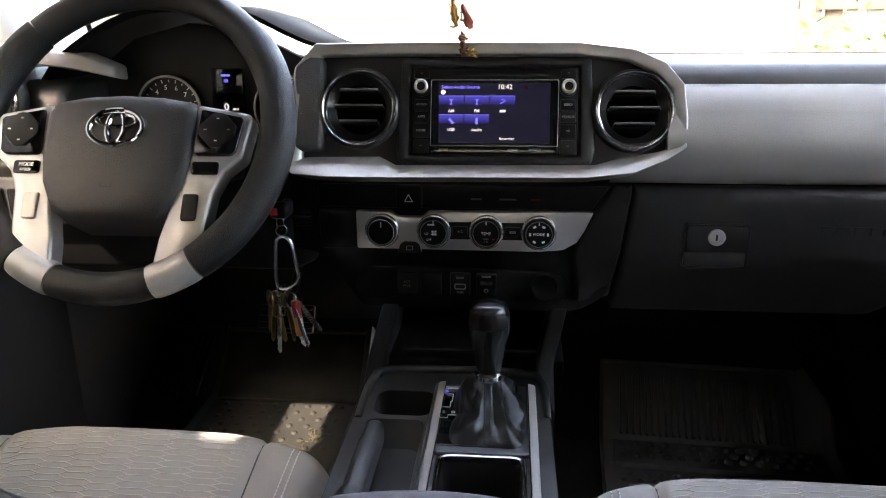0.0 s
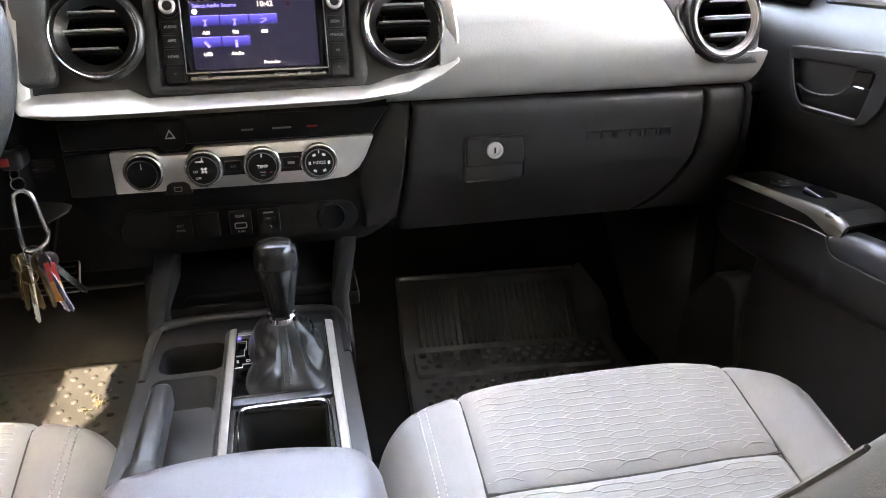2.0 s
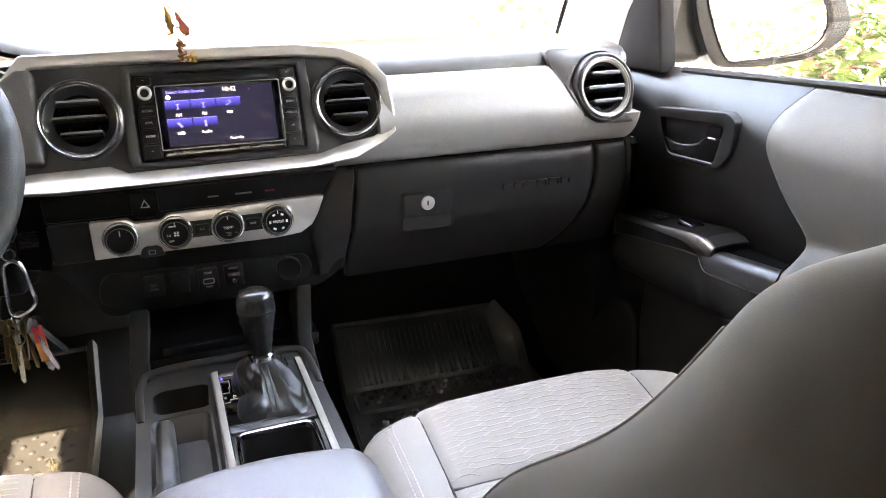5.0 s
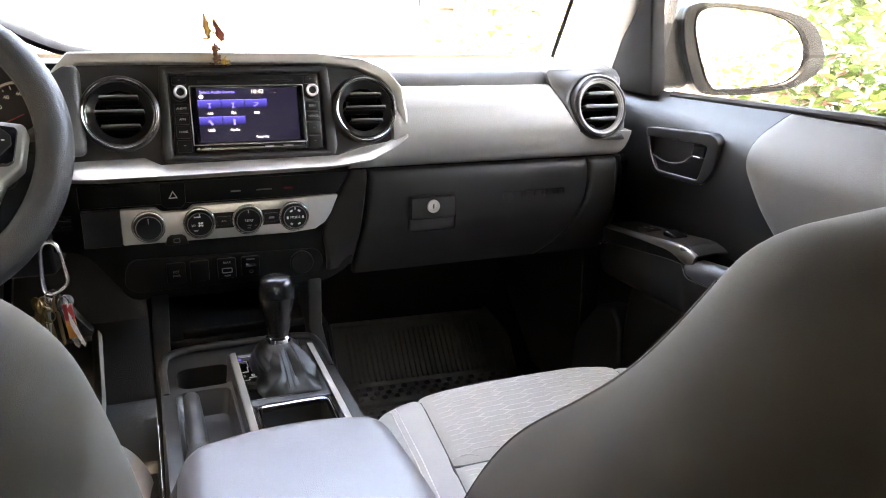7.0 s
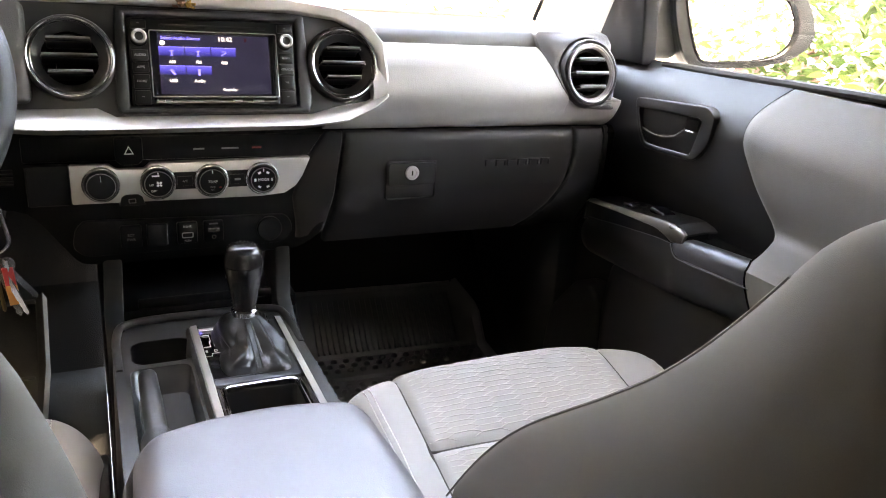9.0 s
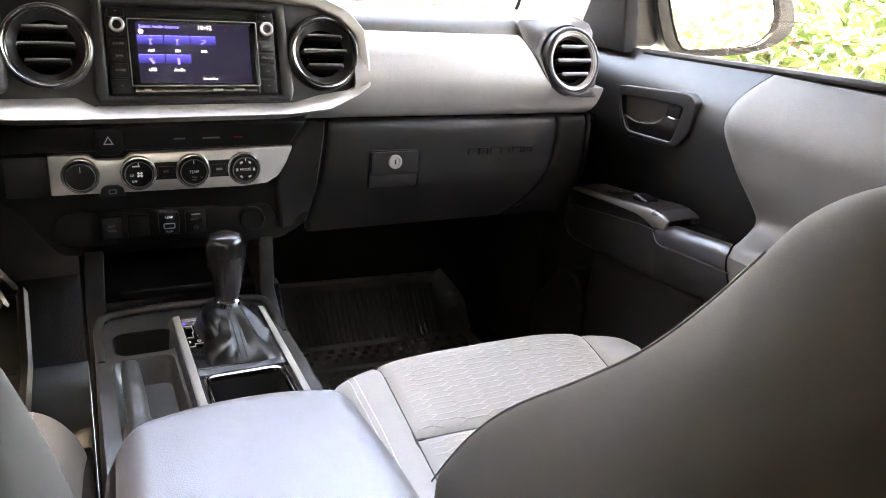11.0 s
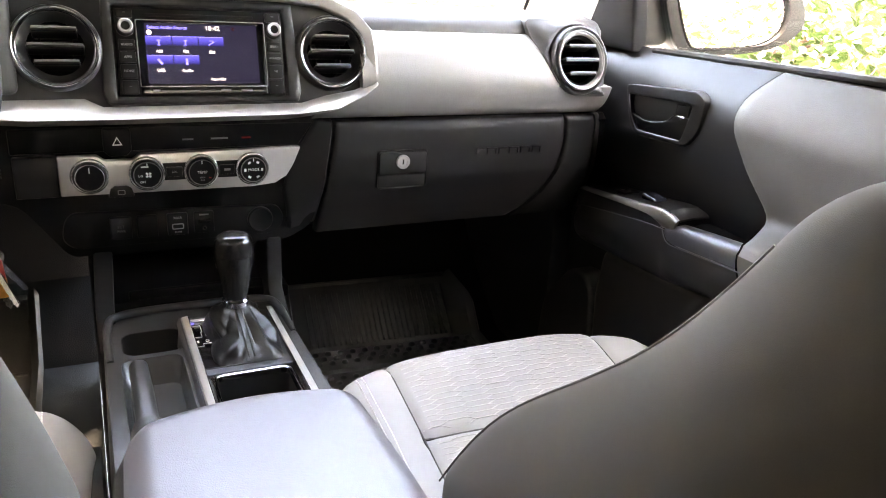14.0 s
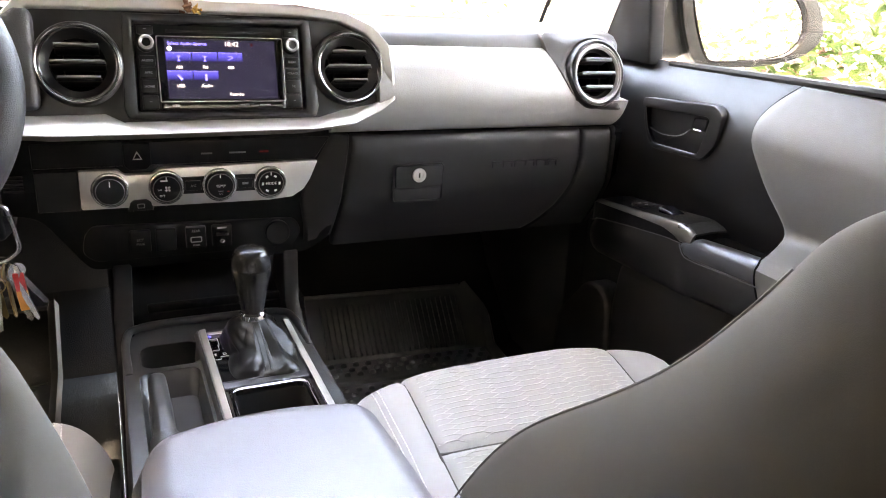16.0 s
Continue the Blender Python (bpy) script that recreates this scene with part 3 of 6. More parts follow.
for u in (-0.01, 0.0, 0.06, 0.15, 0.28, 0.42, 0.56, 0.70, 0.82, 0.92, 1.0, 1.01):
    row = []
    for k in range(96):
        a = 2 * math.pi * k / 96
        rr = reach(a) + (0.0515 - reach(a)) * min(max(u, 0.0), 1.0)
        x, z = 0.558 + rr * math.cos(a), 0.638 + rr * math.sin(a)
        outer_x, outer_z = 0.558 + reach(a) * math.cos(a), 0.638 + reach(a) * math.sin(a)
        edge_y = pad_face(outer_z) - 0.0015 + 0.03 * max(0.0, (outer_x - 0.612) / 0.013)
        ring_y = -0.033 + (z - 0.634) * 0.25
        w = max(0.0, min(1.0, u))
        w = w * w * (3 - 2 * w)
        y = edge_y * (1 - w) + ring_y * w - 0.003 * math.sin(math.pi * min(1.0, max(0.0, u)))
        row.append((x, y + (0.03 if u < 0 or u > 1 else 0.0), z))
    rows.append(row)
part("vent_housing", loft(rows, caps=False), UPPER, dashboard, "dark smooth housing round the vent", angle=60)
GLOVE_L = [(0.372, 0.160), (0.392, 0.158), (0.43, 0.161), (0.49, 0.168), (0.55, 0.1765)]
GLOVE_R = [(0.372, 0.492), (0.39, 0.514), (0.42, 0.534), (0.454, 0.5465), (0.478, 0.5545), (0.51, 0.559), (0.549, 0.558)]
GLOVE_Y = [(0.366, 0.034), (0.372, 0.024), (0.39, 0.012), (0.42, -0.006), (0.445, -0.0185), (0.456, -0.0225), (0.464, -0.0245), (0.50, -0.0255), (0.535, -0.0235), (0.545, -0.0200), (0.549, -0.0150)]
heights = [0.372, 0.378, 0.385, 0.395, 0.405, 0.42, 0.435, 0.446, 0.454, 0.459, 0.464, 0.472, 0.485, 0.50, 0.512, 0.522, 0.533, 0.541, 0.546, 0.549]


def panel_row(x0, x1, z, n=14, tuck=0.004):
    """Points across a lower dash panel at one height, its ends rolled back."""
    out = []
    for k in range(n + 1):
        s = 0.5 - 0.5 * math.cos(math.pi * k / n)
        x = x0 + (x1 - x0) * s
        d = min(x - x0, x1 - x)
        out.append((x, along(GLOVE_Y, z) + tuck * max(0.0, 1 - d / 0.004) ** 2, z))
    return out


rows = [panel_row(along(GLOVE_R, z) + 0.0032, 0.6165, z, 8) for z in heights]
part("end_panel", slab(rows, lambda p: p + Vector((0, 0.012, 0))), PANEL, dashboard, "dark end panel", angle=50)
rows = [[(0.620, along(GLOVE_Y, z) + 0.004, z), (0.634, along(GLOVE_Y, z) + 0.012, z), (0.642, along(GLOVE_Y, z) + 0.05, z)] for z in heights]
part("end_panel", slab(rows, lambda p: p + Vector((0, 0.02, 0))), DARK, dashboard, "dark end cap", angle=50)


def air_vent(m, r, tilt, label, vents="round air vents"):
    """A round vent: outer ring, bright ring, barrel and slats."""
    ob = thing("air_vent", label, "air vent", m, group=vents)
    hole = r * (0.665 if tilt else 0.655)
    if tilt:
        part("outer_ring", lathe([(r * 1.06, -0.006), (r * 1.055, 0.004), (r * 1.02, 0.009), (r * 0.975, 0.0105), (r * 0.935, 0.0095), (r * 0.91, 0.006), (r * 0.89, 0.0085), (r * 0.86, 0.0085), (r * 0.86, -0.004)], 64, closed=True), DECK, ob, "dark outer ring")
        part("bright_ring", lathe([(r * 0.980, 0.009), (r * 0.976, 0.0118), (r * 0.958, 0.0134), (r * 0.938, 0.0125), (r * 0.926, 0.009)], 64, closed=True), RING, ob, "thin chrome ring")
        part("bright_ring", lathe([(r * 0.893, 0.0075), (r * 0.890, 0.0092), (r * 0.878, 0.0098), (r * 0.868, 0.0088), (r * 0.866, 0.0075)], 64, closed=True), CHROME, ob, "thin chrome ring")
        part("collar", lathe([(r * 0.868, 0.0085), (r * 0.80, 0.0055), (r * 0.72, 0.0005), (hole, -0.003), (hole, -0.008), (r * 0.9, -0.008)], 64, closed=True), DECK, ob, "dark inner collar")
    else:
        part("outer_ring", lathe([(r * 1.03, -0.008), (r * 1.02, 0.006), (r * 0.99, 0.0095), (r * 0.955, 0.0105), (r * 0.925, 0.0085), (r * 0.905, 0.0060), (r * 0.885, 0.0060), (r * 0.885, -0.008)], 64, closed=True), DASH, ob, "dark outer ring")
        part("bright_ring", lathe([(r * 0.886, 0.0060), (r * 0.878, 0.0105), (r * 0.855, 0.0122), (r * 0.825, 0.0115), (r * 0.805, 0.0095), (r * 0.790, 0.0100), (r * 0.765, 0.0090), (r * 0.735, 0.0060), (r * 0.735, 0.002)], 64, closed=True), SATIN, ob, "stepped satin ring")
        part("collar", lathe([(r * 0.736, 0.0060), (r * 0.70, 0.0045), (hole, 0.001), (hole, -0.006), (r * 0.8, -0.006)], 64, closed=True), DARK, ob, "dark inner collar")
    # Barrel colour is near zero: the shade inside the vent is painted in.
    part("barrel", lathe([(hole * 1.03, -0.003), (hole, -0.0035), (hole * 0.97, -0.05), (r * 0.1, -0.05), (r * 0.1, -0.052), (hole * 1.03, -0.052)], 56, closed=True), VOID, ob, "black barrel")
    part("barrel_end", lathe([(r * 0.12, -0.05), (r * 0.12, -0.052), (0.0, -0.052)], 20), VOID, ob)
    inner = hole * 0.99
    for k in (-1, 0, 1):
        z = k * r * 0.40
        half = math.sqrt(max(inner * inner - z * z, 1e-5)) * 0.985
        slat = soft_box((2 * half, 0.026, 0.0046), 0.0021, (12, 6, 1), 3, lambda x, y, q: (x, y + 0.05 * x * x / r - 0.001, q - 14.0 * y * y))
        blade = part("slat", moved(slat, pose(0, 0, z, -10 if tilt else -6)), INK, ob)
        # Thin pale bar paints the slat's front highlight.
        lip = [(half * (0.96 * i / 6 - 0.48) * 2, -0.0135 + 0.05 * (half * 0.96 * (i / 3 - 1)) ** 2 / r, 0.0002) for i in range(7)]
        part("lip", moved(tube(lip, 0.0014, 8, squash=1.0), pose(0, 0, z + 0.0004, -10 if tilt else -6)), SLAT_HIGHLIGHT, blade, "painted highlight on the slat lip")
    for s in (-1, 1):
        part("vane", box(s * r * 0.36, 0.022, 0, 0.002, 0.02, inner * 1.75, 0.0005), VOID, ob)
    return ob


air_vent(vent_at @ pose(0, -0.010, 0), 0.0512, False, "round black air vent with a satin ring")

# central silver bezel
S = pose(0, -0.016, 0.64, -16)
C = lambda x, z: (x, (z - 0.64) * 1.03)
outer = [(-0.240, 0.688), (-0.216, 0.716), (-0.1, 0.717), (0.1, 0.716), (0.166, 0.708), (0.202, 0.692), (0.223, 0.668), (0.2275, 0.63), (0.2275, 0.597), (0.206, 0.583), (0.166, 0.566), (0.11, 0.560), (-0.11, 0.558), (-0.2, 0.558), (-0.240, 0.561), (-0.248, 0.572)]
inner = [(-0.226, 0.684), (-0.208, 0.702), (-0.1, 0.703), (0.1, 0.702), (0.158, 0.696), (0.190, 0.682), (0.2095, 0.662), (0.2145, 0.63), (0.2145, 0.600), (0.197, 0.5925), (0.156, 0.586), (0.122, 0.577), (-0.117, 0.575), (-0.137, 0.585), (-0.222, 0.584), (-0.232, 0.582)]
depth_out = [-0.022] * 9 + [-0.026, -0.032, -0.036, -0.036, -0.036, -0.034, -0.030]
depth_in = [-0.020] * 4 + [-0.0195, -0.0185, -0.0175, -0.017, -0.0165] + [-0.014, -0.009, -0.008, -0.008, -0.009, -0.009, -0.014]
bm = bmesh.new()
loops = [[bm.verts.new((x, d, (z - 0.64) * 1.03)) for (x, z), d in zip(line, depth)] for line, depth in ((outer, depth_out), (inner, depth_in), (inner, [0.02] * 16), (outer, [0.05] * 16))]
for k in range(4):
    for i in range(16):
        bm.faces.new((loops[k][i - 1], loops[k][i], loops[(k + 1) % 4][i], loops[(k + 1) % 4][i - 1]))
bmesh.ops.recalc_face_normals(bm, faces=bm.faces)
part("silver_frame", bevel_sharp(bm, 0.003, 3, 40), SILVER, dashboard, "satin silver centre frame", m=S)
part("end_cap", prism([C(*p) for p in ((-0.251, 0.590), (-0.243, 0.690), (-0.222, 0.7045), (-0.204, 0.700), (-0.204, 0.590))], "xz", -0.0225, 0.03, 0.009, 4), UPPER, dashboard, "dark rounded end of the panel", m=S)
VL, VR = C(-0.161, 0.641), C(0.166, 0.639)
panel_line = [C(*p) for p in inner]
part("vent_panel", prism(panel_line, "xz", -0.006, 0.02, 0.0, holes=[circle(*VL, 0.041), circle(*VR, 0.041), rounded(-0.100, -0.055, 0.104, 0.052, 0.004)]), DASH, dashboard, "dark vent panel", m=S)
surround = [(-0.112, -0.064), (0.118, -0.064), (0.122, -0.05), (0.116, 0.062), (-0.110, 0.062), (-0.116, -0.05)]
hole = [(-0.1005, -0.0555), (0.1045, -0.0555), (0.1045, -0.045), (0.1035, 0.0525), (-0.0995, 0.0525), (-0.1005, -0.045)]
part("radio_surround", band(surround, hole, "xz", -0.014, 0.01, 0.004, 2), DASH, dashboard, "dark raised surround", m=S)
air_vent(S @ pose(VL[0], -0.008, VL[1]), 0.0465, True, "round black air vent with a chrome ring")
air_vent(S @ pose(VR[0], -0.008, VR[1]), 0.0465, True, "round black air vent with a chrome ring")

# ---- head unit ----
radio = thing("car_radio", "black touchscreen car radio with side buttons", "car radio", S @ pose(0.002, -0.008, -0.002))
part("body", box(0, 0.02, 0, 0.199, 0.046, 0.104, 0.002), DARK, radio)
part("disc_slot", box(0.0, -0.0035, 0.0435, 0.128, 0.002, 0.0035, 0.0008), BLACK, radio, "black disc slot")
part("screen_frame", band(rounded(-0.0755, -0.0515, 0.0755, 0.0365, 0.002, 3), rounded(-0.0665, -0.0385, 0.0665, 0.0335, 0.0015, 3), "xz", -0.0075, -0.003, 0.0008), GLOSS, radio, "glossy black screen frame")
part("frame_line", band(rounded(-0.0763, -0.0425, 0.0763, 0.0373, 0.002, 3), rounded(-0.0753, -0.0413, 0.0753, 0.0363, 0.002, 3), "xz", -0.0085, -0.004, 0.0003), SILVER, radio, "thin silver line")
part("bottom_line", box(0, -0.008, -0.041, 0.151, 0.0016, 0.0012, 0.0004), CHROME, radio, "thin bright line")
screen = part("screen", box(0, -0.0045, -0.0025, 0.133, 0.002, 0.072, 0.0), LIT_SCREEN, radio, "lit dark blue screen")


def on_screen(name, bm, mat, x, z, y=-0.0062):
    return part(name, bm, mat, screen, m=pose(x, y, z))


on_screen("title", writing("Select Audio Source", 0.0040, bold=0.0001), LIT_INDIGO, -0.0405, 0.0285)
on_screen("clock", writing("10:42", 0.0058), LIT_WHITE, 0.0125, 0.0285)
on_screen("icon", joined(box(0, 0, 0, 0.0028, 0.0006, 0.0042, 0.0003), box(0, -0.0004, 0.0002, 0.0016, 0.0006, 0.0018, 0)), LIT_RED, 0.0375, 0.0285)
on_screen("icon", moved(lathe([(0.003, 0), (0.002, 0.0008), (0, 0.001)], 16), pose(0, 0, 0)), LIT_WHITE, -0.0615, 0.0225)
for col, row, word in ((0, 0, "AM"), (1, 0, "FM"), (2, 0, ""), (0, 1, "USB"), (1, 1, "Audio")):
    x, z = -0.0515 + 0.0308 * col, 0.0085 - 0.0225 * row
    on_screen("tile", box(0, 0, 0.0042, 0.0296, 0.0006, 0.0105, 0.0), LIT_BLUE, x, z, -0.0058)
    on_screen("tile_edge", box(0, 0, 0, 0.0296, 0.0004, 0.0005, 0.0), LIT_INDIGO, x, z + 0.0095, -0.0062)
    if row == 0:
        shape = [box(0, 0, 0, 0.001, 0.0006, 0.0075, 0, m=pose(0, 0, 0, 0, a)) for a in ((-18, 18) if col < 2 else (55, 62))]
        shape.append(box(0, 0, 0.003, 0.005, 0.0006, 0.0008, 0))
    else:
        shape = [box(0, 0, 0, 0.003, 0.0006, 0.008, 0.001, m=pose(0, 0, 0, 0, -38 if col == 0 else 0))]
    on_screen("icon", joined(*shape), LIT_INDIGO, x, z + 0.002)
    if word:
        on_screen("caption", writing(word, 0.0038, bold=0.00006), LIT_WHITE, x, z - 0.0085)
    else:
        on_screen("caption", box(0, 0, 0, 0.007, 0.0005, 0.003, 0), LIT_WHITE, x, z - 0.0085)
on_screen("caption", writing("Reorder", 0.0038), LIT_WHITE, 0.0155, -0.033)
for x, w in ((-0.059, 0.0085), (0.023, 0.012), (0.049, 0.014)):
    part("printed_mark", box(x, -0.0078, -0.0465, w, 0.0004, 0.0022, 0), DIM, radio)
for s in (-1, 1):
    column = [("", 0.044, 0.010), ("knob", 0.028, 0), ("AUDIO" if s < 0 else "SEEK>", 0.0075, 0.0125), ("APPS" if s < 0 else "<TRACK", -0.007, 0.0125), ("HOME" if s < 0 else ">II", -0.0235, 0.0165), ("", -0.0425, 0.0165)]
    for word, z, h in column:
        x = s * 0.0875
        if word == "knob":
            knob = part("knob", lathe([(0.0105, 0), (0.0105, 0.003), (0.0088, 0.005), (0.0082, 0.0125), (0.0074, 0.0135), (0.0058, 0.0125), (0.0, 0.0125)], 36), DARK, radio, "round knob with a chrome ring", m=pose(x, -0.003, z))
            part("ring", lathe([(0.0085, 0.0118), (0.0085, 0.0136), (0.0072, 0.0146), (0.0052, 0.0138), (0.0050, 0.0118)], 36, closed=True), SILVER, knob, "bright ring")
            part("printed_mark", box(x, -0.0035, z + 0.0115, 0.014, 0.0006, 0.0016, 0), DIM, radio)
            continue
        key = part("button", box(x, -0.004, z, 0.0182, 0.007, h, 0.0012), DARK, radio)
        if word:
            part("marking", writing(word, 0.0029, bold=0.00003), FAINT, key, m=pose(x, -0.0077, z))
        else:
            part("marking", box(x, -0.0077, z + 0.001, 0.003, 0.0004, 0.0008, 0), DIM, key)

# ---- climate panel ----
lower = thing("centre_stack", "dark lower centre stack with switches", "dashboard panel")
stack = filleted([(-0.262, 0.574), (0.152, 0.574), (0.150, 0.54), (0.152, 0.40), (0.112, 0.377), (-0.172, 0.377), (-0.224, 0.452), (-0.262, 0.458)], (0.001, 0.001, 0.001, 0.02, 0.012, 0.012, 0.02, 0.001))
part("body", prism(stack, "xz", -0.004, 0.20, 0.003), BANK, lower)
STRIP_L = [(0.372, 0.110), (0.388, 0.108), (0.41, 0.110), (0.455, 0.104), (0.470, 0.108), (0.487, 0.116), (0.511, 0.1275), (0.549, 0.150)]
rows = []
for z in heights:
    if z > 0.394:
        x0, x1 = along(STRIP_L, z), along(GLOVE_L, z) - 0.0032
        rows.append([(x0, -0.005, z), (x0 + 0.001, -0.009, z), (x0 + 0.005, -0.012, z)] + [(x0 + 0.005 + (x1 - x0 - 0.008) * k / 4, -0.012 + (along(GLOVE_Y, z) + 0.012) * k / 4, z) for k in (1, 2, 3, 4)] + [(x1, along(GLOVE_Y, z) + 0.004, z)])
part("side_strip", slab(rows, lambda p: p + Vector((0, 0.012, 0))), PANEL, lower, "dark slanted side strip", angle=50)
part("indicator_strip", prism([(-0.225, 0.515), (0.126, 0.515), (0.147, 0.546), (-0.225, 0.546)], "xz", -0.0066, 0.0, 0.002), INK, lower, "glossy black indicator strip")
# Red one glows in place of a red reflection on the glossy strip.
for x, w, m2 in ((-0.02, 0.014, DIM), (0.02, 0.022, DIM), (0.055, 0.012, LIT_RED)):
    part("printed_mark", box(x, -0.0068, 0.528, w, 0.0004, 0.0022, 0), m2, lower)
part("hazard_switch", prism([(-0.122, 0.546), (-0.089, 0.546), (-0.089, 0.518), (-0.095, 0.511), (-0.116, 0.511), (-0.122, 0.518)], "xz", -0.017, 0.0, 0.003), BANK, lower, "black hazard switch")
part("triangle", band([(-0.1115, 0.5255), (-0.0995, 0.5255), (-0.1055, 0.5365)], [(-0.1095, 0.5268), (-0.1015, 0.5268), (-0.1055, 0.534)], "xz", -0.0176, -0.0168), LABEL, lower, "white hazard triangle")
climate = thing("climate_panel", "satin silver climate panel with four round dials", "climate control", pose(0, -0.006, 0.488))
# Dark piece paints the wheel's dark reflection on the plate's left end.
part("plate_end", prism([(-0.2235, 0.0245), (-0.1755, 0.0245), (-0.1755, -0.0265), (-0.2235, -0.0265)], "xz", -0.0078, 0.01, 0.002), DARK, climate, "plate end darkened like a reflection of the wheel")
plate = [(-0.175, 0.024), (-0.13, 0.024), (-0.122, 0.017), (-0.089, 0.017), (-0.081, 0.024), (0.03, 0.025), (0.128, 0.026), (0.117, 0.0), (0.108, -0.014), (0.092, -0.024), (0.06, -0.027), (-0.175, -0.026)]
part("plate", prism(plate, "xz", -0.008, 0.01, 0.002), PLATE, climate, "satin silver plate")
part("inlay", prism(rounded(-0.085, -0.0115, 0.062, 0.0115, 0.004), "xz", -0.0095, 0.0, 0.001), DARK, climate, "dark inlay between the dials")
part("lower_key", prism([(-0.121, -0.030), (-0.090, -0.030), (-0.093, -0.019), (-0.098, -0.0155), (-0.113, -0.0155), (-0.118, -0.019)], "xz", -0.011, 0.0, 0.001), DARK, climate, "small dark key")
part("marking", band(rounded(-0.110, -0.0265, -0.101, -0.0205, 0.001, 2), rounded(-0.109, -0.0257, -0.102, -0.0213, 0.0006, 2), "xz", -0.0114, -0.0108), DIM, climate)
for x, kind in ((-0.1405, ""), (-0.0735, "fan"), (-0.0065, "TEMP"), (0.0600, "MODE")):
    dial = part("dial", lathe([(0.0215, 0), (0.0215, 0.010), (0.0195, 0.0135), (0.0188, 0.021), (0.0178, 0.0225), (0.0166, 0.0215), (0, 0.0215)], 44), INK, climate, "black round dial", m=pose(x, -0.008, 0) @ Matrix.Diagonal((1, 0.6, 1, 1)))
    part("ring", lathe([(0.0222, 0.0065), (0.0226, 0.0085), (0.0222, 0.0108), (0.0210, 0.0128), (0.0197, 0.0132), (0.0194, 0.0075)], 44, closed=True), RING, dial, "thin chrome ring")
    part("face_ring", lathe([(0.0172, 0.0212), (0.0172, 0.0227), (0.0160, 0.0227), (0.0160, 0.0212)], 44, closed=True), LUSTRE if kind else RING, dial)
    if kind in ("TEMP", "MODE"):
        part("marking", writing(kind, 0.0037), LABEL, dial, m=pose(0, -0.0217, 0))
    if kind == "fan":
        part("marking", writing("LO", 0.0028), LABEL, dial, m=pose(-0.0085, -0.0217, -0.001))
        part("marking", writing("OFF", 0.0028), LABEL, dial, m=pose(-0.006, -0.0217, -0.009))
        part("marking", joined(*[box(0, 0, 0.0024, 0.0026, 0.0004, 0.0032, 0.0008, m=pose(0.001, -0.0217, 0, 0, a)) for a in (45, 135, 225, 315)]), LABEL, dial)
        part("marking", box(-0.003, -0.0217, 0.0108, 0.009, 0.0004, 0.0018, 0, m=None), LABEL, dial)
    if kind == "TEMP":
        part("marking", writing("MAX", 0.0022), DIM, dial, m=pose(0, -0.0217, -0.007))
        part("marking", writing("A/C", 0.0022), DIM, dial, m=pose(0, -0.0217, -0.0105))
        part("marking", box(0.0095, -0.0217, -0.0075, 0.003, 0.0004, 0.0012, 0), RED, dial)
    if kind == "MODE":
        for a in range(30, 360, 60):
            part("marking", box(0, -0.0217, 0, 0.004, 0.0004, 0.0028, 0.0006, m=pose(0.0112 * math.sin(radians(a)), 0, 0.0112 * math.cos(radians(a)), 0, a)), LABEL, dial)
    if not kind:
        part("pointer", box(0, -0.0217, 0.0095, 0.001, 0.0005, 0.007, 0), LABEL, dial, "white pointer line")
    else:
        part("pointer", box(0, -0.0219, 0.0135, 0.0012, 0.0005, 0.004, 0), LABEL, dial, "white pointer line")
for x in (-0.040, 0.027):
    key = part("key", box(x, -0.0105, 0, 0.0195, 0.003, 0.013, 0.001), DARK, climate, "flat dark key")
    part("marking", writing("A/C", 0.003) if x < 0 else box(0, 0, 0, 0.008, 0.0004, 0.003, 0), DIM, key, m=pose(x, -0.0124, 0))

# switch row below
part("switch_bank", prism(filleted([(-0.166, 0.438), (0.096, 0.431), (0.106, 0.410), (0.092, 0.389), (-0.166, 0.389), (-0.180, 0.402), (-0.176, 0.426)], 0.010), "xz", -0.010, 0.0, 0.003), BANK, lower, "black switch bank")
for x in (-0.110, -0.078, -0.040, -0.006):
    w = 0.026
    key = part("switch", box(x, -0.012, 0.415, w, 0.008, 0.030, 0.002), BANK if x != -0.040 else INK, lower)
    if x == -0.110:
        part("marking", writing("ECT", 0.0035), DIM, key, m=pose(x, -0.0163, 0.4175))
        part("marking", writing("PWR", 0.0035), DIM, key, m=pose(x, -0.0163, 0.4115))
    if x == -0.040:
        part("marking", writing("REAR", 0.0032), FAINT, key, m=pose(x, -0.0163, 0.4245))
        part("marking", band(rounded(x - 0.0075, 0.4085, x + 0.0075, 0.4165, 0.002, 3), rounded(x - 0.0062, 0.4098, x + 0.0062, 0.4152, 0.001, 3), "xz", -0.0166, -0.016), FAINT, key)
        part("marking", writing("PUSH", 0.0026), FAINT, key, m=pose(x, -0.0163, 0.4045))
    if x == -0.006:
        part("socket", box(x, -0.0165, 0.418, 0.016, 0.002, 0.006, 0.001), GLOSS, key, "small black socket")
        part("marking", box(x, -0.0163, 0.4265, 0.012, 0.0004, 0.002, 0), DIM, key)
        part("jack", lathe([(0.003, 0), (0.003, 0.002), (0.0018, 0.002), (0.0018, 0)], 16, closed=True), STEEL, key, m=pose(x, -0.0155, 0.408))
part("power_socket_cap", lathe([(0.0175, 0), (0.0175, 0.006), (0.016, 0.008), (0.013, 0.0065), (0.0, 0.0065)], 36), BANK, lower, "round black socket cap", m=pose(0.070, -0.009, 0.413))

# ---- glove box ----
glove = thing("glove_box", "closed dark grey glove box with a silver lock", "glove box")
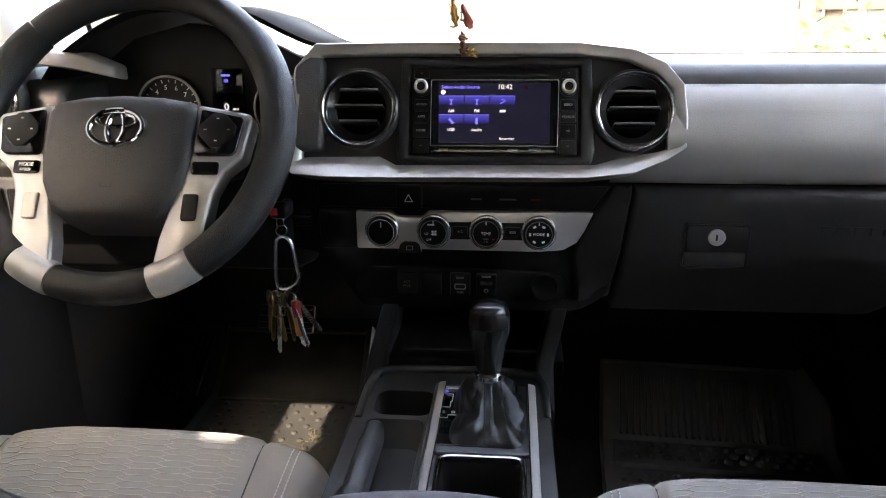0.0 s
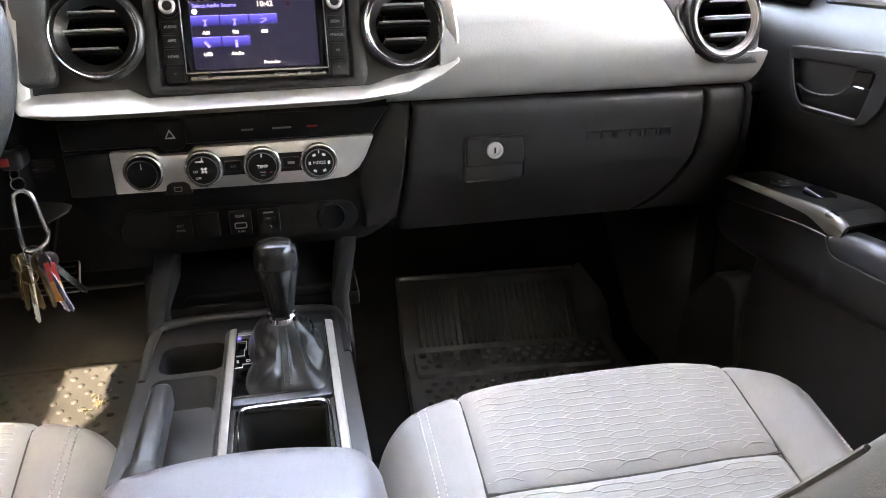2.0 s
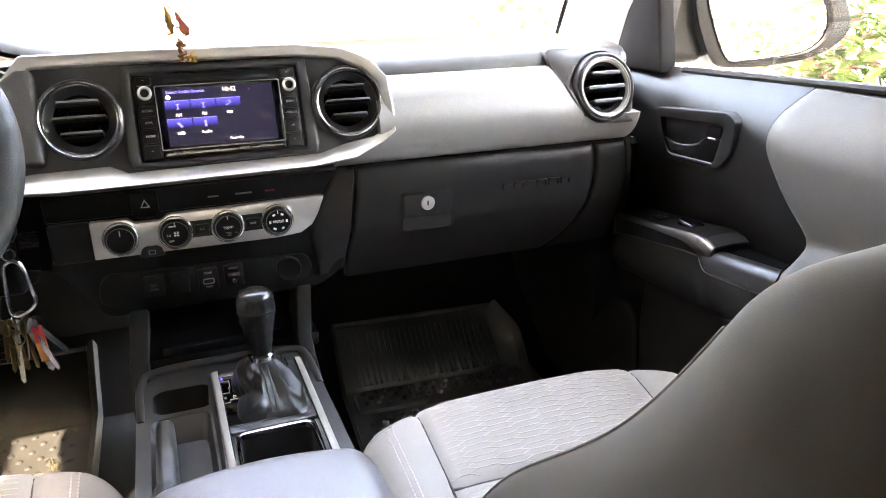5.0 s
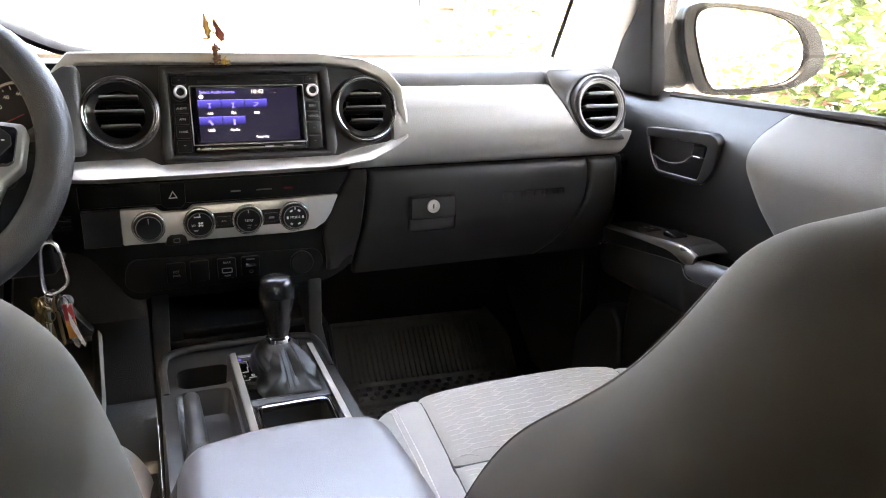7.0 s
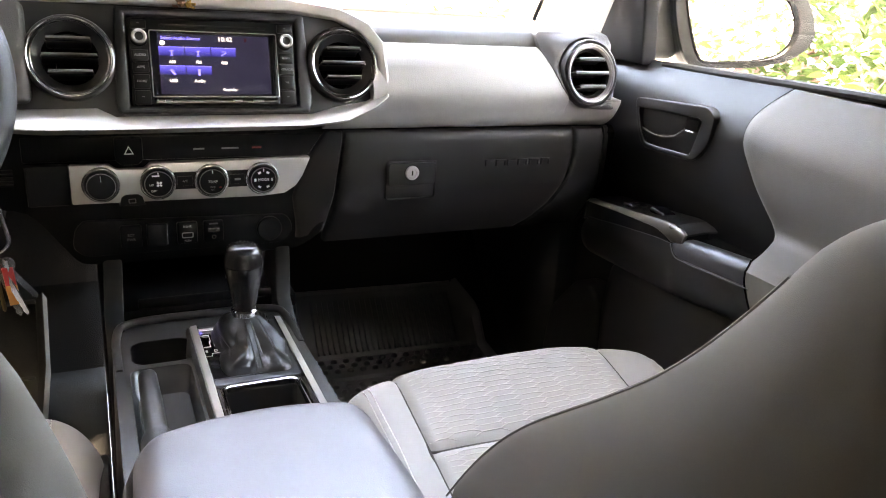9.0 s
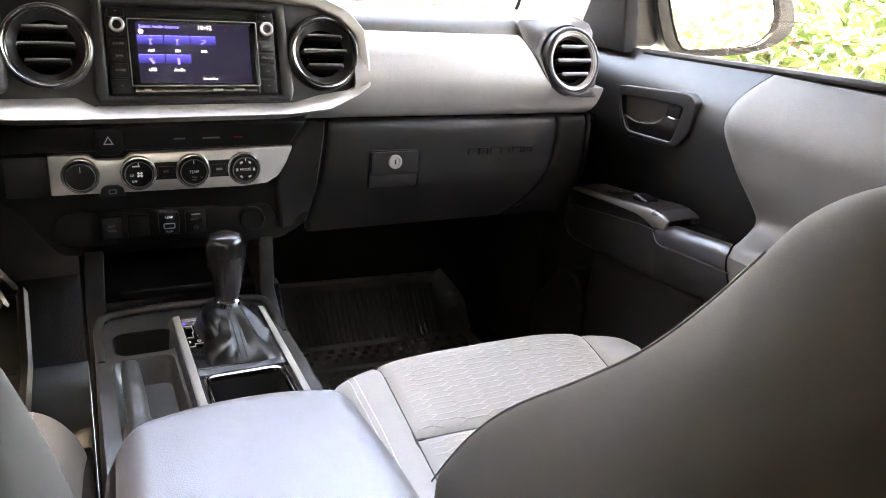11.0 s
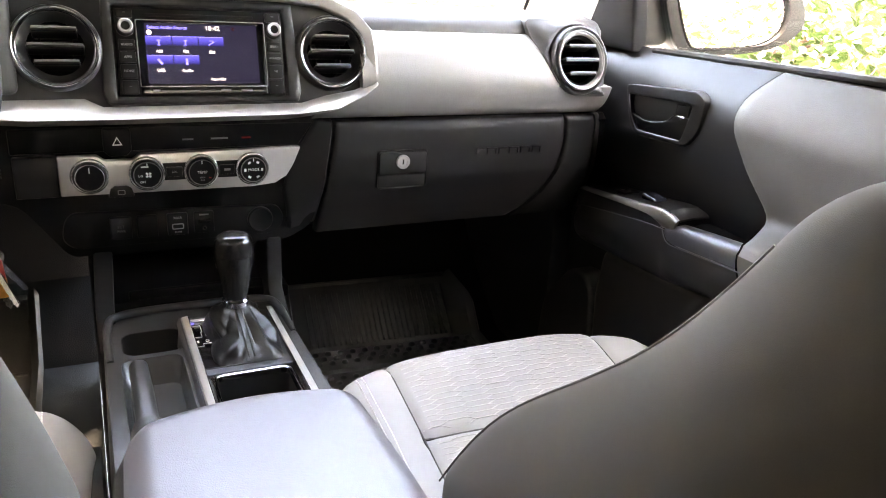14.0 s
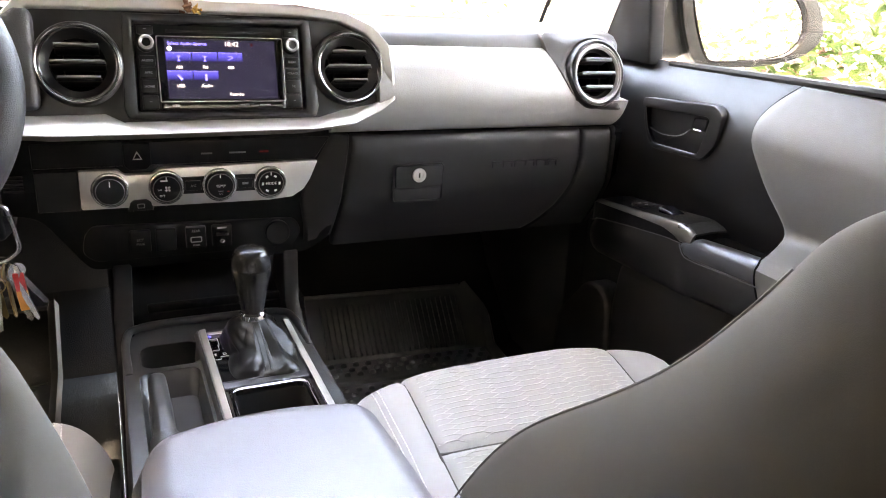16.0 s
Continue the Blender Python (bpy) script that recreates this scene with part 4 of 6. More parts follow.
rows = [panel_row(along(GLOVE_L, z), along(GLOVE_R, z), z, 22) for z in heights]
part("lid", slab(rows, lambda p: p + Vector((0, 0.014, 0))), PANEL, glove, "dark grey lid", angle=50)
part("latch_frame", band(rounded(0.2365, 0.4475, 0.3165, 0.5065, 0.006), rounded(0.2385, 0.4495, 0.3145, 0.5045, 0.005), "xz", -0.0278, -0.010, 0.001), BLACK, glove)
part("latch", prism(rounded(0.2392, 0.4705, 0.3138, 0.5038, 0.004), "xz", -0.0298, -0.012, 0.0015), PANEL, glove, "dark latch flap")
# Solid black block, no hollow: it paints the finger recess's shade.
part("finger_shade", box(0.2765, -0.0215, 0.4595, 0.0750, 0.0085, 0.019, 0.002), BLACK, glove)
lock = part("lock", lathe([(0.0105, 0), (0.0105, 0.003), (0.0095, 0.004), (0.0062, 0.004), (0.0058, 0.0025), (0, 0.0025)], 36), SILVER, glove, "round silver lock", m=pose(0.2755, -0.029, 0.4895))
part("keyhole", box(0, -0.0028, 0, 0.0024, 0.0008, 0.0075, 0.0006), BLACK, lock)
x = 0.398
for w in (0.016, 0.018, 0.016, 0.018, 0.019, 0.017):
    shapes = [box(x + w / 2, -0.0257, 0.5025, w, 0.004, 0.0028, 0.0008), box(x + 0.0015, -0.0257, 0.4975, 0.003, 0.004, 0.008, 0.0008)]
    if w != 0.016:
        shapes.append(box(x + w - 0.0015, -0.0257, 0.4975, 0.003, 0.004, 0.008, 0.0008))
    part("embossed_mark", joined(*shapes), PANEL, glove)
    x += w + 0.0025

# ---- seats ----


def cushion_top(x, y):
    """Height of a seat cushion over its front crest, in the seat's own x and y."""
    u = abs(x) / 0.25
    back = min(1.0, max(0.0, -y - 0.06) / 0.14)
    dish = -0.010 * back * max(0.0, 1 - (u / 0.66) ** 2) + 0.009 * (1 - back) * (1 - u * u)
    bolster = 0.016 * math.exp(-((u - 0.84) / 0.13) ** 2) * min(1.0, max(0.0, -y / 0.15))
    slope = 0.21 * min(0.0, y + 0.035)
    seam = -0.006 * math.exp(-((u - 0.66) / 0.022) ** 2)
    seam -= 0.007 * math.exp(-((y + 0.158) / 0.007) ** 2) * (1 if u < 0.66 else 0)
    return dish + bolster + slope + seam


def strip(points, width, up, lift=0.0012):
    """A thin flat cord along points on a surface."""
    rings = []
    for i, p in enumerate(points):
        way = (points[min(i + 1, len(points) - 1)] - points[max(i - 1, 0)]).normalized()
        side = way.cross(up).normalized() * width / 2
        rings.append([p - side - up * 0.001, p - side + up * lift * 0.6, p + up * lift, p + side + up * lift * 0.6, p + side - up * 0.001])
    return loft(rings)


def seat(cx, front, s, label, lean=-0.0075, puff=0.134):
    """A front seat; s is +1 with the inner side towards -x, -1 with it towards +x."""
    ob = thing("bucket_seat", label, "car seat", pose(cx, front, 0.008) @ Matrix.Diagonal((s, 1, 1, 1)), group="front seats")
    H = 0.260
    length, thick, wide, r = 0.56, 0.13, 0.53, 0.05

    def warp(x, y, z):
        t = (z + thick / 2) / thick
        u = abs(x) / (wide / 2)
        z2 = z + cushion_top(x, y - length / 2) * max(0.0, min(1.0, (t - 0.25) / 0.5))
        lead = max(0.0, min(1.0, (y + 0.05) / 0.3))
        if x > 0:
            pull, x = 0.080 * max(0.0, (u - 0.3) / 0.7) ** 2 * lead, x * 0.91
        else:
            pull = 0.055 * max(0.0, (u - 0.4) / 0.6) ** 1.8 * lead
        return (x, y - length / 2 - pull, z2 + H - thick / 2)

    part("cushion", soft_box((wide, length, thick), r, (60, 60, 4), 8, warp), CLOTH, ob, "light grey cloth cushion")
    part("base", soft_box((0.43, 0.46, 0.11), 0.03, (3, 3, 2), 3, lambda x, y, z: (x, y - 0.30, z + 0.055)), BLACK, ob, "black seat base")
    up = Vector((0, 0, 1))

    def surf(x, y):
        """The point of the cushion's top over x, y."""
        edge = max(0.0, abs(x) - (wide / 2 - r))
        nose = max(0.0, y + r)
        fall = r - math.sqrt(max(0.0, r * r - min(r * r, edge * edge + nose * nose)))
        return Vector(warp(x, y + length / 2, thick / 2)) - Vector((0, 0, fall))

    part("side_shield", prism(filleted([(-0.045, 0.09), (-0.052, 0.205), (-0.12, 0.222), (-0.50, 0.19), (-0.50, 0.09)], 0.02), "yz", -0.2695, -0.252, 0.003), BLACK, ob, "dark plastic side shield")
    # woven pattern of long hexagons
    cords = []
    w, h = 0.0250, 0.0082
    reach_x = 0.1615
    for row in range(48):
        for c in range(-8, 9):
            x0, y0 = c * w * 1.5, -0.036 - row * h * 1.0 - (h / 2 if c % 2 else 0)
            for (ax, ay), (bx, by) in (((-w * 0.5, h / 2), (w * 0.5, h / 2)), ((w * 0.5, h / 2), (w, 0)), ((-w * 0.5, h / 2), (-w, 0))):
                p, q = Vector((x0 + ax, y0 + ay)), Vector((x0 + bx, y0 + by))
                if abs(p.x) > abs(q.x):
                    p, q = q, p
                if abs(p.x) > reach_x or min(p.y, q.y) < -0.40 or abs((p.y + q.y) / 2 + 0.158) < 0.009:
                    continue
                if abs(q.x) > reach_x:
                    q = p.lerp(q, (reach_x - abs(p.x)) / (abs(q.x) - abs(p.x)))
                mid = p.lerp(q, 0.5)
                cords.append(strip([surf(*p), surf(*mid), surf(*q)], 0.0014 if ay == by else 0.0012, up, 0.0005))
    tagged(part("woven_pattern", joined(*cords), WEAVE, ob, "pale woven hexagon lines"), kind="stuff")
    for sx in (-1, 1):
        line = [surf(sx * 0.165, -0.02 - 0.39 * i / 24) for i in range(25)]
        part("seam", strip(line, 0.0024, up, 0.0012), SEAM, ob)
        stitches = []
        for off in ((0.207, 0.215) if sx < 0 else (0.236, 0.244)):
            for i in range(62):
                y = -0.035 - 0.0062 * i
                stitches.append(strip([surf(sx * off, y), surf(sx * off, y - 0.004)], 0.0016, up, 0.0012))
        tagged(part("stitching", joined(*stitches), THREAD, ob, "pale twin stitching"), kind="stuff")
    part("seam", strip([surf(-0.165 + 0.33 * i / 20, -0.158) for i in range(21)], 0.003, up, 0.0018), SEAM, ob)

    # backrest, reclined, with bolsters that swell towards the cushion
    tall, deep, wide = 0.547, 0.1312, 0.4943

    def back(x, y, z):
        t = (z + tall / 2) / tall
        u = abs(x) / (wide / 2)
        narrow = 1 - 0.10 * max(0, (t - 0.55) / 0.45) ** 2
        swell = puff * (1 - 0.37 * t) / (1 + math.exp((t - 0.528) / 0.118))
        w8 = math.exp(-((u - 0.873) / 0.2225) ** 2)
        yy = y + swell * w8 * (y / deep + 0.5)
        drop = 0.0316 * u * u * max(0.0, t - 0.6) / 0.4
        return (x * narrow, yy, z - drop)

    m = pose(lean, -0.481, 0.225, 25.1) @ pose(0, 0, tall / 2 - 0.03)
    # Same cloth as the cushion, made darker to stand for shade.
    backrest = part("backrest", soft_box((wide, deep, tall), 0.0614, (36, 6, 36), 8, back), CLOTH_SHADED, ob, "cloth backrest with side bolsters, darkened for shade", m=m)
    for sx in (-1, 1):
        pts = []
        for i in range(30):
            z = -tall / 2 + 0.03 + (tall - 0.10) * i / 29
            pts.append(Vector(back(sx * (wide / 2 - 0.0614 + 0.0275), deep / 2 - 0.0614 + 0.0552, z)))
        part("piping", tube(pts, 0.0010, 6), SEAM, backrest, "dark seam")
    return ob


seat(0.3495, -0.185, 1, "light grey cloth front passenger seat")
seat(-0.4275, -0.135, -1, "light grey cloth driver's seat", -0.030, 0.112)

# ---- centre console ----
console = thing("centre_console", "dark grey centre console between the seats", "centre console")
# body with openings for the cup holder, the brake tray, the shifter and the box
deck = [(-0.144, -0.80), (0.074, -0.80), (0.072, -0.30), (0.070, -0.12), (0.058, -0.098), (-0.120, -0.098), (-0.138, -0.112), (-0.144, -0.15)]
cup = rounded(-0.126, -0.207, -0.058, -0.150, 0.016)
tray = rounded(-0.129, -0.43, -0.0645, -0.216, 0.012)
well = rounded(-0.040, -0.43, 0.040, -0.288, 0.008)
part("deck", prism(deck, "xy", 0.300, 0.330, 0.0, holes=[cup, tray, well]), DECK, console, "dark grained deck")
for nm, xs in (("side_panel", [(-0.158, 0.012), (-0.140, 0.012), (-0.1385, 0.326), (-0.1445, 0.326)]), ("side_panel", [(0.100, 0.012), (0.083, 0.012), (0.0665, 0.326), (0.0725, 0.326)])):
    rings = [[(x, y, z) for x, z in xs] for y in (-0.80, -0.13)]
    part(nm, loft(rings), DARK, console)
part("front_panel", box(-0.036, -0.118, 0.16, 0.215, 0.02, 0.30, 0.004), DARK, console)
rim = spline([(-0.139, -0.215, 0.333), (-0.139, -0.135, 0.337), (-0.120, -0.106, 0.340), (-0.03, -0.103, 0.341), (0.048, -0.106, 0.340), (0.066, -0.13, 0.337), (0.068, -0.20, 0.332)], 8)
part("front_rail", tube([(x, y, z - 0.0055) for x, y, z in rim], 0.0050, 12), DECK, console, "rounded dark rail")


def tub(outline, z0, z1, mat, name, label):
    """An open tray: thin walls and a floor under an opening."""
    cx = sum(p[0] for p in outline) / len(outline)
    cy = sum(p[1] for p in outline) / len(outline)
    shr = lambda k: [(cx + (x - cx) * k, cy + (y - cy) * k) for x, y in outline]
    rings = [[(x, y, z) for x, y in shr(k)] for k, z in ((1.0, z1), (0.97, z1 - 0.006), (0.90, z0 + 0.008), (0.82, z0))]
    part(name, loft(rings, caps=False), mat, console, label)
    part(name + "_floor", prism(shr(0.83), "xy", z0 - 0.004, z0), mat, console)


tub(cup, 0.262, 0.329, DARK, "cup_holder", "dark cup holder")
tub(tray, 0.305, 0.329, DECK, "tray", "dark grained tray")
tub(well, 0.230, 0.329, BLACK, "box_well", "black storage box")
part("well_trim", band(rounded(-0.0445, -0.435, 0.0445, -0.2835, 0.010), rounded(-0.039, -0.43, 0.039, -0.289, 0.008), "xy", 0.326, 0.3345, 0.0015), CHROME, console, "chrome trim")
for sx in (-1, 1):
    rail = [(-0.0035, 0.326), (0.0050, 0.326), (0.0052, 0.3355), (0.0035, 0.3380), (-0.0030, 0.3390), (-0.0038, 0.3375)]
    part("silver_rail", bevel_sharp(loft([[(sx * (0.0515 + a), y, z) for a, z in rail] for y in (-0.45, -0.140)]), 0.0006, 2), SILVER, console, "satin silver rail")
    part("rail_line", loft([[(sx * (0.0480 + a), y, z) for a, z in ((-0.0012, 0.330), (0.0003, 0.330), (0.0003, 0.3382), (-0.0008, 0.3378))] for y in (-0.45, -0.141)]), CHROME, console, "thin bright line")
side = [(-0.0638, 0.306), (-0.0568, 0.306), (-0.0565, 0.3375), (-0.0580, 0.3385), (-0.0612, 0.332)]
part("rail_side", bevel_sharp(loft([[(x, y, z) for x, z in side] for y in (-0.45, -0.141)]), 0.0008), DECK, console, "dark satin side of the shift frame")
part("shift_frame", prism(rounded(-0.047, -0.2830, 0.047, -0.138, 0.003), "xy", 0.326, 0.3345, 0.001), FRAME, console, "blue-grey satin shift frame")
part("front_strip", box(-0.0325, -0.1485, 0.3355, 0.029, 0.0035, 0.0022, 0.0006), SILVER, console, "short silver strip")
part("gate_plate", prism(rounded(-0.0468, -0.2705, 0.037, -0.150, 0.003), "xy", 0.330, 0.3352, 0.0008), GLOSS, console, "glossy black shift plate")
part("gate_edge", tube([(0.0372, -0.150, 0.3352), (0.0372, -0.268, 0.3352), (0.034, -0.2712, 0.3352), (-0.046, -0.2712, 0.3352)], 0.0009, 6), EDGE, console, "thin bright edge")
for row, (x, y) in (("P", (-0.0455, -0.158)), ("R", (-0.0275, -0.176)), ("N", (-0.0325, -0.191)), ("D", (-0.0345, -0.206)), ("S", (-0.0450, -0.206))):
    part("marking", moved(writing(row, 0.0048), pose(x, y, 0.3356, -90)), LIT_INDIGO if row == "P" else LABEL, console)
cable = lambda pts: tube([(x, y, 0.3356) for x, y in pts], 0.0005, 5)
part("gate_line", joined(cable([(-0.0505, -0.152), (-0.029, -0.152), (-0.029, -0.166), (-0.022, -0.166), (-0.022, -0.184), (-0.027, -0.184)]), cable([(-0.0505, -0.152), (-0.0505, -0.165), (-0.0375, -0.165), (-0.0375, -0.182), (-0.039, -0.182)]), cable([(-0.039, -0.182), (-0.039, -0.195), (-0.0505, -0.195), (-0.0505, -0.218), (-0.040, -0.218), (-0.040, -0.212), (-0.026, -0.212)])), LABEL, console, "white shift pattern line")
# cheeks that climb from the console to the dashboard
for x0, x1, x2, x3 in ((-0.150, -0.128, -0.146, -0.122), (0.060, 0.080, 0.082, 0.104)):
    low = [(x0, -0.150, 0.31), (x1, -0.150, 0.31), (x1, -0.07, 0.25), (x0, -0.07, 0.25)]
    mid = [(x0, -0.098, 0.345), (x1, -0.098, 0.345), (x1, 0.0, 0.31), (x0, 0.0, 0.31)]
    high = [(x2, 0.004, 0.384), (x3, 0.004, 0.384), (x3, 0.07, 0.376), (x2, 0.07, 0.376)]
    foot = [(x0 - 0.004, -0.15, 0.012), (x1, -0.15, 0.012), (x1, 0.16, 0.012), (x0 - 0.004, 0.16, 0.012)]
    part("cheek", bevel_sharp(loft([foot, low, mid, high]), 0.004), PANEL, console, "dark flared cheek")
part("shelf", box(-0.025, 0.03, 0.325, 0.24, 0.2, 0.02, 0.004), BANK, console, "black open shelf")
part("shelf_back", box(-0.025, 0.11, 0.355, 0.24, 0.02, 0.09, 0.004), BANK, console)
part("shelf_lip", box(-0.025, -0.065, 0.341, 0.17, 0.008, 0.012, 0.003), BANK, console)


def lid_shape(x, y, z):
    t = max(0.0, z / 0.0275)
    return (x * (1 - 0.05 * max(0, (y - 0.1) / 0.1)), y - 0.012 * (x / 0.11) ** 2 * (1 if y > 0 else 0), z + 0.006 * (1 - (x / 0.11) ** 2) * t)


armrest = thing("armrest", "grey vinyl armrest lid on the console, sky tint painted in", "armrest", pose(-0.031, -0.615, 0.352))
part("lid", soft_box((0.222, 0.42, 0.062), 0.028, (16, 16, 2), 6, lid_shape), LID, armrest)
part("hinge_base", box(0, 0.01, -0.026, 0.20, 0.38, 0.012, 0.003), DARK, armrest, "dark lid base")

# ---- shifter ----
shifter = thing("gear_shifter", "black gear shifter with a leather boot and chrome collar", "gear shifter", pose(0.003, -0.183, 0.331))
rings = []
for k in range(25):
    t = k / 24
    ring = []
    for i in range(96):
        a = 2 * math.pi * i / 96
        half_x, half_y = 0.0365 * (1 - t) ** 0.9 + 0.0150 * (1 - (1 - t) ** 0.9), 0.058 * (1 - t) + 0.0150 * t
        p = 9 - 7 * t ** 0.55
        c, s = math.cos(a), math.sin(a)
        r = (abs(c) ** p + abs(s) ** p) ** (-1 / p)
        turn = 5 * a / (2 * math.pi) + 0.9 * t * math.sin(a + 0.6) + 0.30 * noise.noise(Vector((c * 1.2, s * 1.2, t * 1.5 + 4.0)))
        ridge = abs((turn % 1.0) * 2 - 1)
        sag = noise.noise(Vector((c * 1.1 + 7.0, s * 1.1, t * 3.0)))
        fold = (0.0125 * (ridge - 0.55) + 0.008 * (abs(sag) - 0.15)) * math.sin(math.pi * min(1, t * 0.86 + 0.10)) * (1 - t ** 6)
        fold *= 0.25 if abs(a - 1.5 * math.pi) < 0.2 else 1
        skirt = 0.002 if k < 2 else 0
        ring.append((half_x * r * c + (fold + skirt) * c + 0.002 * (1 - t), half_y * r * s + (fold + skirt) * s - 0.030 * (1 - t), 0.004 + 0.033 * (0.3 * t + 0.7 * t ** 0.75) + 0.3 * fold))
    rings.append(ring)
part("boot", loft(rings), BOOT, shifter, "creased black leather boot", angle=50)
stitches = []
for dx in (-0.003, 0.003):
    for k in range(2, 23):
        pts = [Vector(rings[k + j][72]) + Vector((dx, -0.0012, 0.0006)) for j in (0, 1)]
        stitches.append(tube([pts[0], pts[0].lerp(pts[1], 0.6)], 0.0006, 5))
tagged(part("stitching", joined(*stitches), SEAM, shifter, "dark grey twin stitching"), kind="stuff")
part("collar", lathe([(0.0135, 0.036), (0.0155, 0.037), (0.0155, 0.043), (0.0135, 0.045), (0.0, 0.045)], 40, axis="z"), CHROME, shifter, "chrome collar")
knob = [(0.0, 0.044), (0.0125, 0.044), (0.0140, 0.050), (0.0158, 0.060), (0.0178, 0.073), (0.0208, 0.087), (0.0224, 0.097), (0.0225, 0.1010), (0.0219, 0.1014), (0.0219, 0.1019), (0.0226, 0.1023), (0.0222, 0.110), (0.0208, 0.118), (0.0180, 0.1230), (0.0125, 0.1256), (0.0, 0.1265)]
part("knob", lathe(knob, 44, axis="z"), KNOB, shifter, "smooth black shift knob", angle=50)

# ---- parking brake ----
brake = thing("parking_brake", "black parking brake lever in a leather gaiter", "parking brake", pose(-0.1125, -0.243, 0.330))
grip = lambda x, y, z: (x * (1 - 0.10 * max(0.0, y / 0.07)), y - 0.075, z + 0.003 + 0.004 * math.cos(y * 18))
part("grip", soft_box((0.0205, 0.142, 0.030), 0.0085, (4, 16, 4), 5, grip), DECK, brake, "dark moulded grip")
part("button", lathe([(0.005, 0), (0.005, 0.004), (0.003, 0.006), (0, 0.006)], 16), DARK, brake, m=pose(0, 0.003, 0.004, 180))
part("gaiter", loft([[(math.cos(a) * rx + ox, y, max(-0.02, z + math.sin(a) * rz)) for a in (2 * math.pi * i / 20 for i in range(20))] for y, z, rx, rz, ox in ((-0.130, 0.012, 0.014, 0.014, 0), (-0.138, 0.011, 0.016, 0.016, 0), (-0.145, 0.010, 0.0150, 0.015, 0), (-0.160, 0.004, 0.020, 0.020, -0.003), (-0.185, -0.002, 0.027, 0.022, -0.007), (-0.23, -0.006, 0.030, 0.020, -0.008))]), LEATHER, brake, "black leather gaiter")

# ---- passenger door ----
door = thing("passenger_door", "dark grey passenger door trim with a light grey insert", "car door")


def door_face(y, z):
    """Where the trim's face stands, by length and height: it rolls outwards to the window."""
    roll = 0.042 * max(0.0, min(1.0, (z - 0.575) / 0.085)) ** 1.7
    under = 0.030 * max(0.0, min(1.0, (0.535 - z) / 0.09)) ** 1.6
    return 0.666 + under + roll - 0.016 * max(0.0, -y - 0.05)


zs = [0.02 + 0.022 * k for k in range(30)]
bm = bmesh.new()
ys = [0.14 - 0.04 * k for k in range(24)]
front = [[bm.verts.new((door_face(y, z), y, z)) for z in zs] for y in ys]
rear = [[bm.verts.new((0.713, y, z)) for z in zs] for y in ys]
for g in (front, rear):
    for i in range(len(ys) - 1):
        for j in range(len(zs) - 1):
            bm.faces.new((g[i][j], g[i + 1][j], g[i + 1][j + 1], g[i][j + 1]))
edge = lambda g: g[0] + [r[-1] for r in g[1:]] + g[-1][-2::-1] + [r[0] for r in g[-2:0:-1]]
a, b = edge(front), edge(rear)
for i in range(len(a)):
    bm.faces.new((a[i - 1], a[i], b[i], b[i - 1]))
part("trim_panel", bm, DOOR, door, "dark moulded trim panel")
part("window_seal", tube([(0.706, -0.035 - 0.02 * k, 0.6545 + 0.0006 * k) for k in range(34)], 0.006, 8), BLACK, door, "black rubber window seal")

# light grey insert behind the handle, with a curved front edge
edge_line = spline([(-0.412, 0.350, 0), (-0.402, 0.378, 0), (-0.388, 0.402, 0), (-0.377, 0.424, 0), (-0.374, 0.442, 0), (-0.367, 0.457, 0), (-0.351, 0.473, 0), (-0.330, 0.503, 0), (-0.296, 0.545, 0), (-0.274, 0.575, 0), (-0.267, 0.600, 0), (-0.272, 0.622, 0), (-0.286, 0.642, 0), (-0.300, 0.658, 0)], 4)
rows = []
for p in edge_line:
    row = []
    for k in range(26):
        y = p.x - (0.70 + p.x) * (k / 25) ** 1.5
        inset = 0.012 * min(1.0, k / 3) ** 0.5
        flare = along([(0.345, 0.80), (0.37, 0.97), (0.40, 1.0), (0.438, 1.0), (0.450, 0.88), (0.460, 0.55), (0.470, 0.22), (0.480, 0.06), (0.492, 0.0)], p.y) * min(1.0, max(0.0, (-y - 0.335) / 0.030))
        base_x = min(0.712, door_face(y, p.y)) - inset
        row.append((base_x + (0.600 - base_x) * flare, y, p.y))
    rows.append(row)
bm = bmesh.new()
front = [[bm.verts.new(q) for q in row] for row in rows]
rear = [[bm.verts.new((0.713, q[1], q[2])) for q in row] for row in rows]
for g in (front, rear):
    for i in range(len(g) - 1):
        for j in range(25):
            bm.faces.new((g[i][j], g[i + 1][j], g[i + 1][j + 1], g[i][j + 1]))
a, b = edge(front), edge(rear)
for i in range(len(a)):
    bm.faces.new((a[i - 1], a[i], b[i], b[i - 1]))
part("insert", bm, INSERT, door, "light grey padded insert")
part("insert_seam", tube([(r[0][0] - 0.0004, r[0][1] + 0.0008, r[0][2]) for r in rows], 0.0014, 6), VOID, door, "dark seam round the insert")
# handle
hb = filleted([(-0.036, 0.602), (-0.195, 0.6150), (-0.2125, 0.605), (-0.2100, 0.560), (-0.186, 0.5325), (-0.070, 0.5275), (-0.052, 0.554)], (0.010, 0.012, 0.012, 0.016, 0.012, 0.014, 0.014))
hi = filleted([(-0.047, 0.5885), (-0.184, 0.5965), (-0.1895, 0.5930), (-0.1885, 0.582), (-0.176, 0.5385), (-0.076, 0.5345), (-0.0585, 0.556)], (0.005, 0.003, 0.002, 0.004, 0.005, 0.010, 0.014))
part("handle_bezel", band(hb, hi, "yz", 0.6575, 0.690, 0.005, 4), DOOR, door, "dark handle surround")
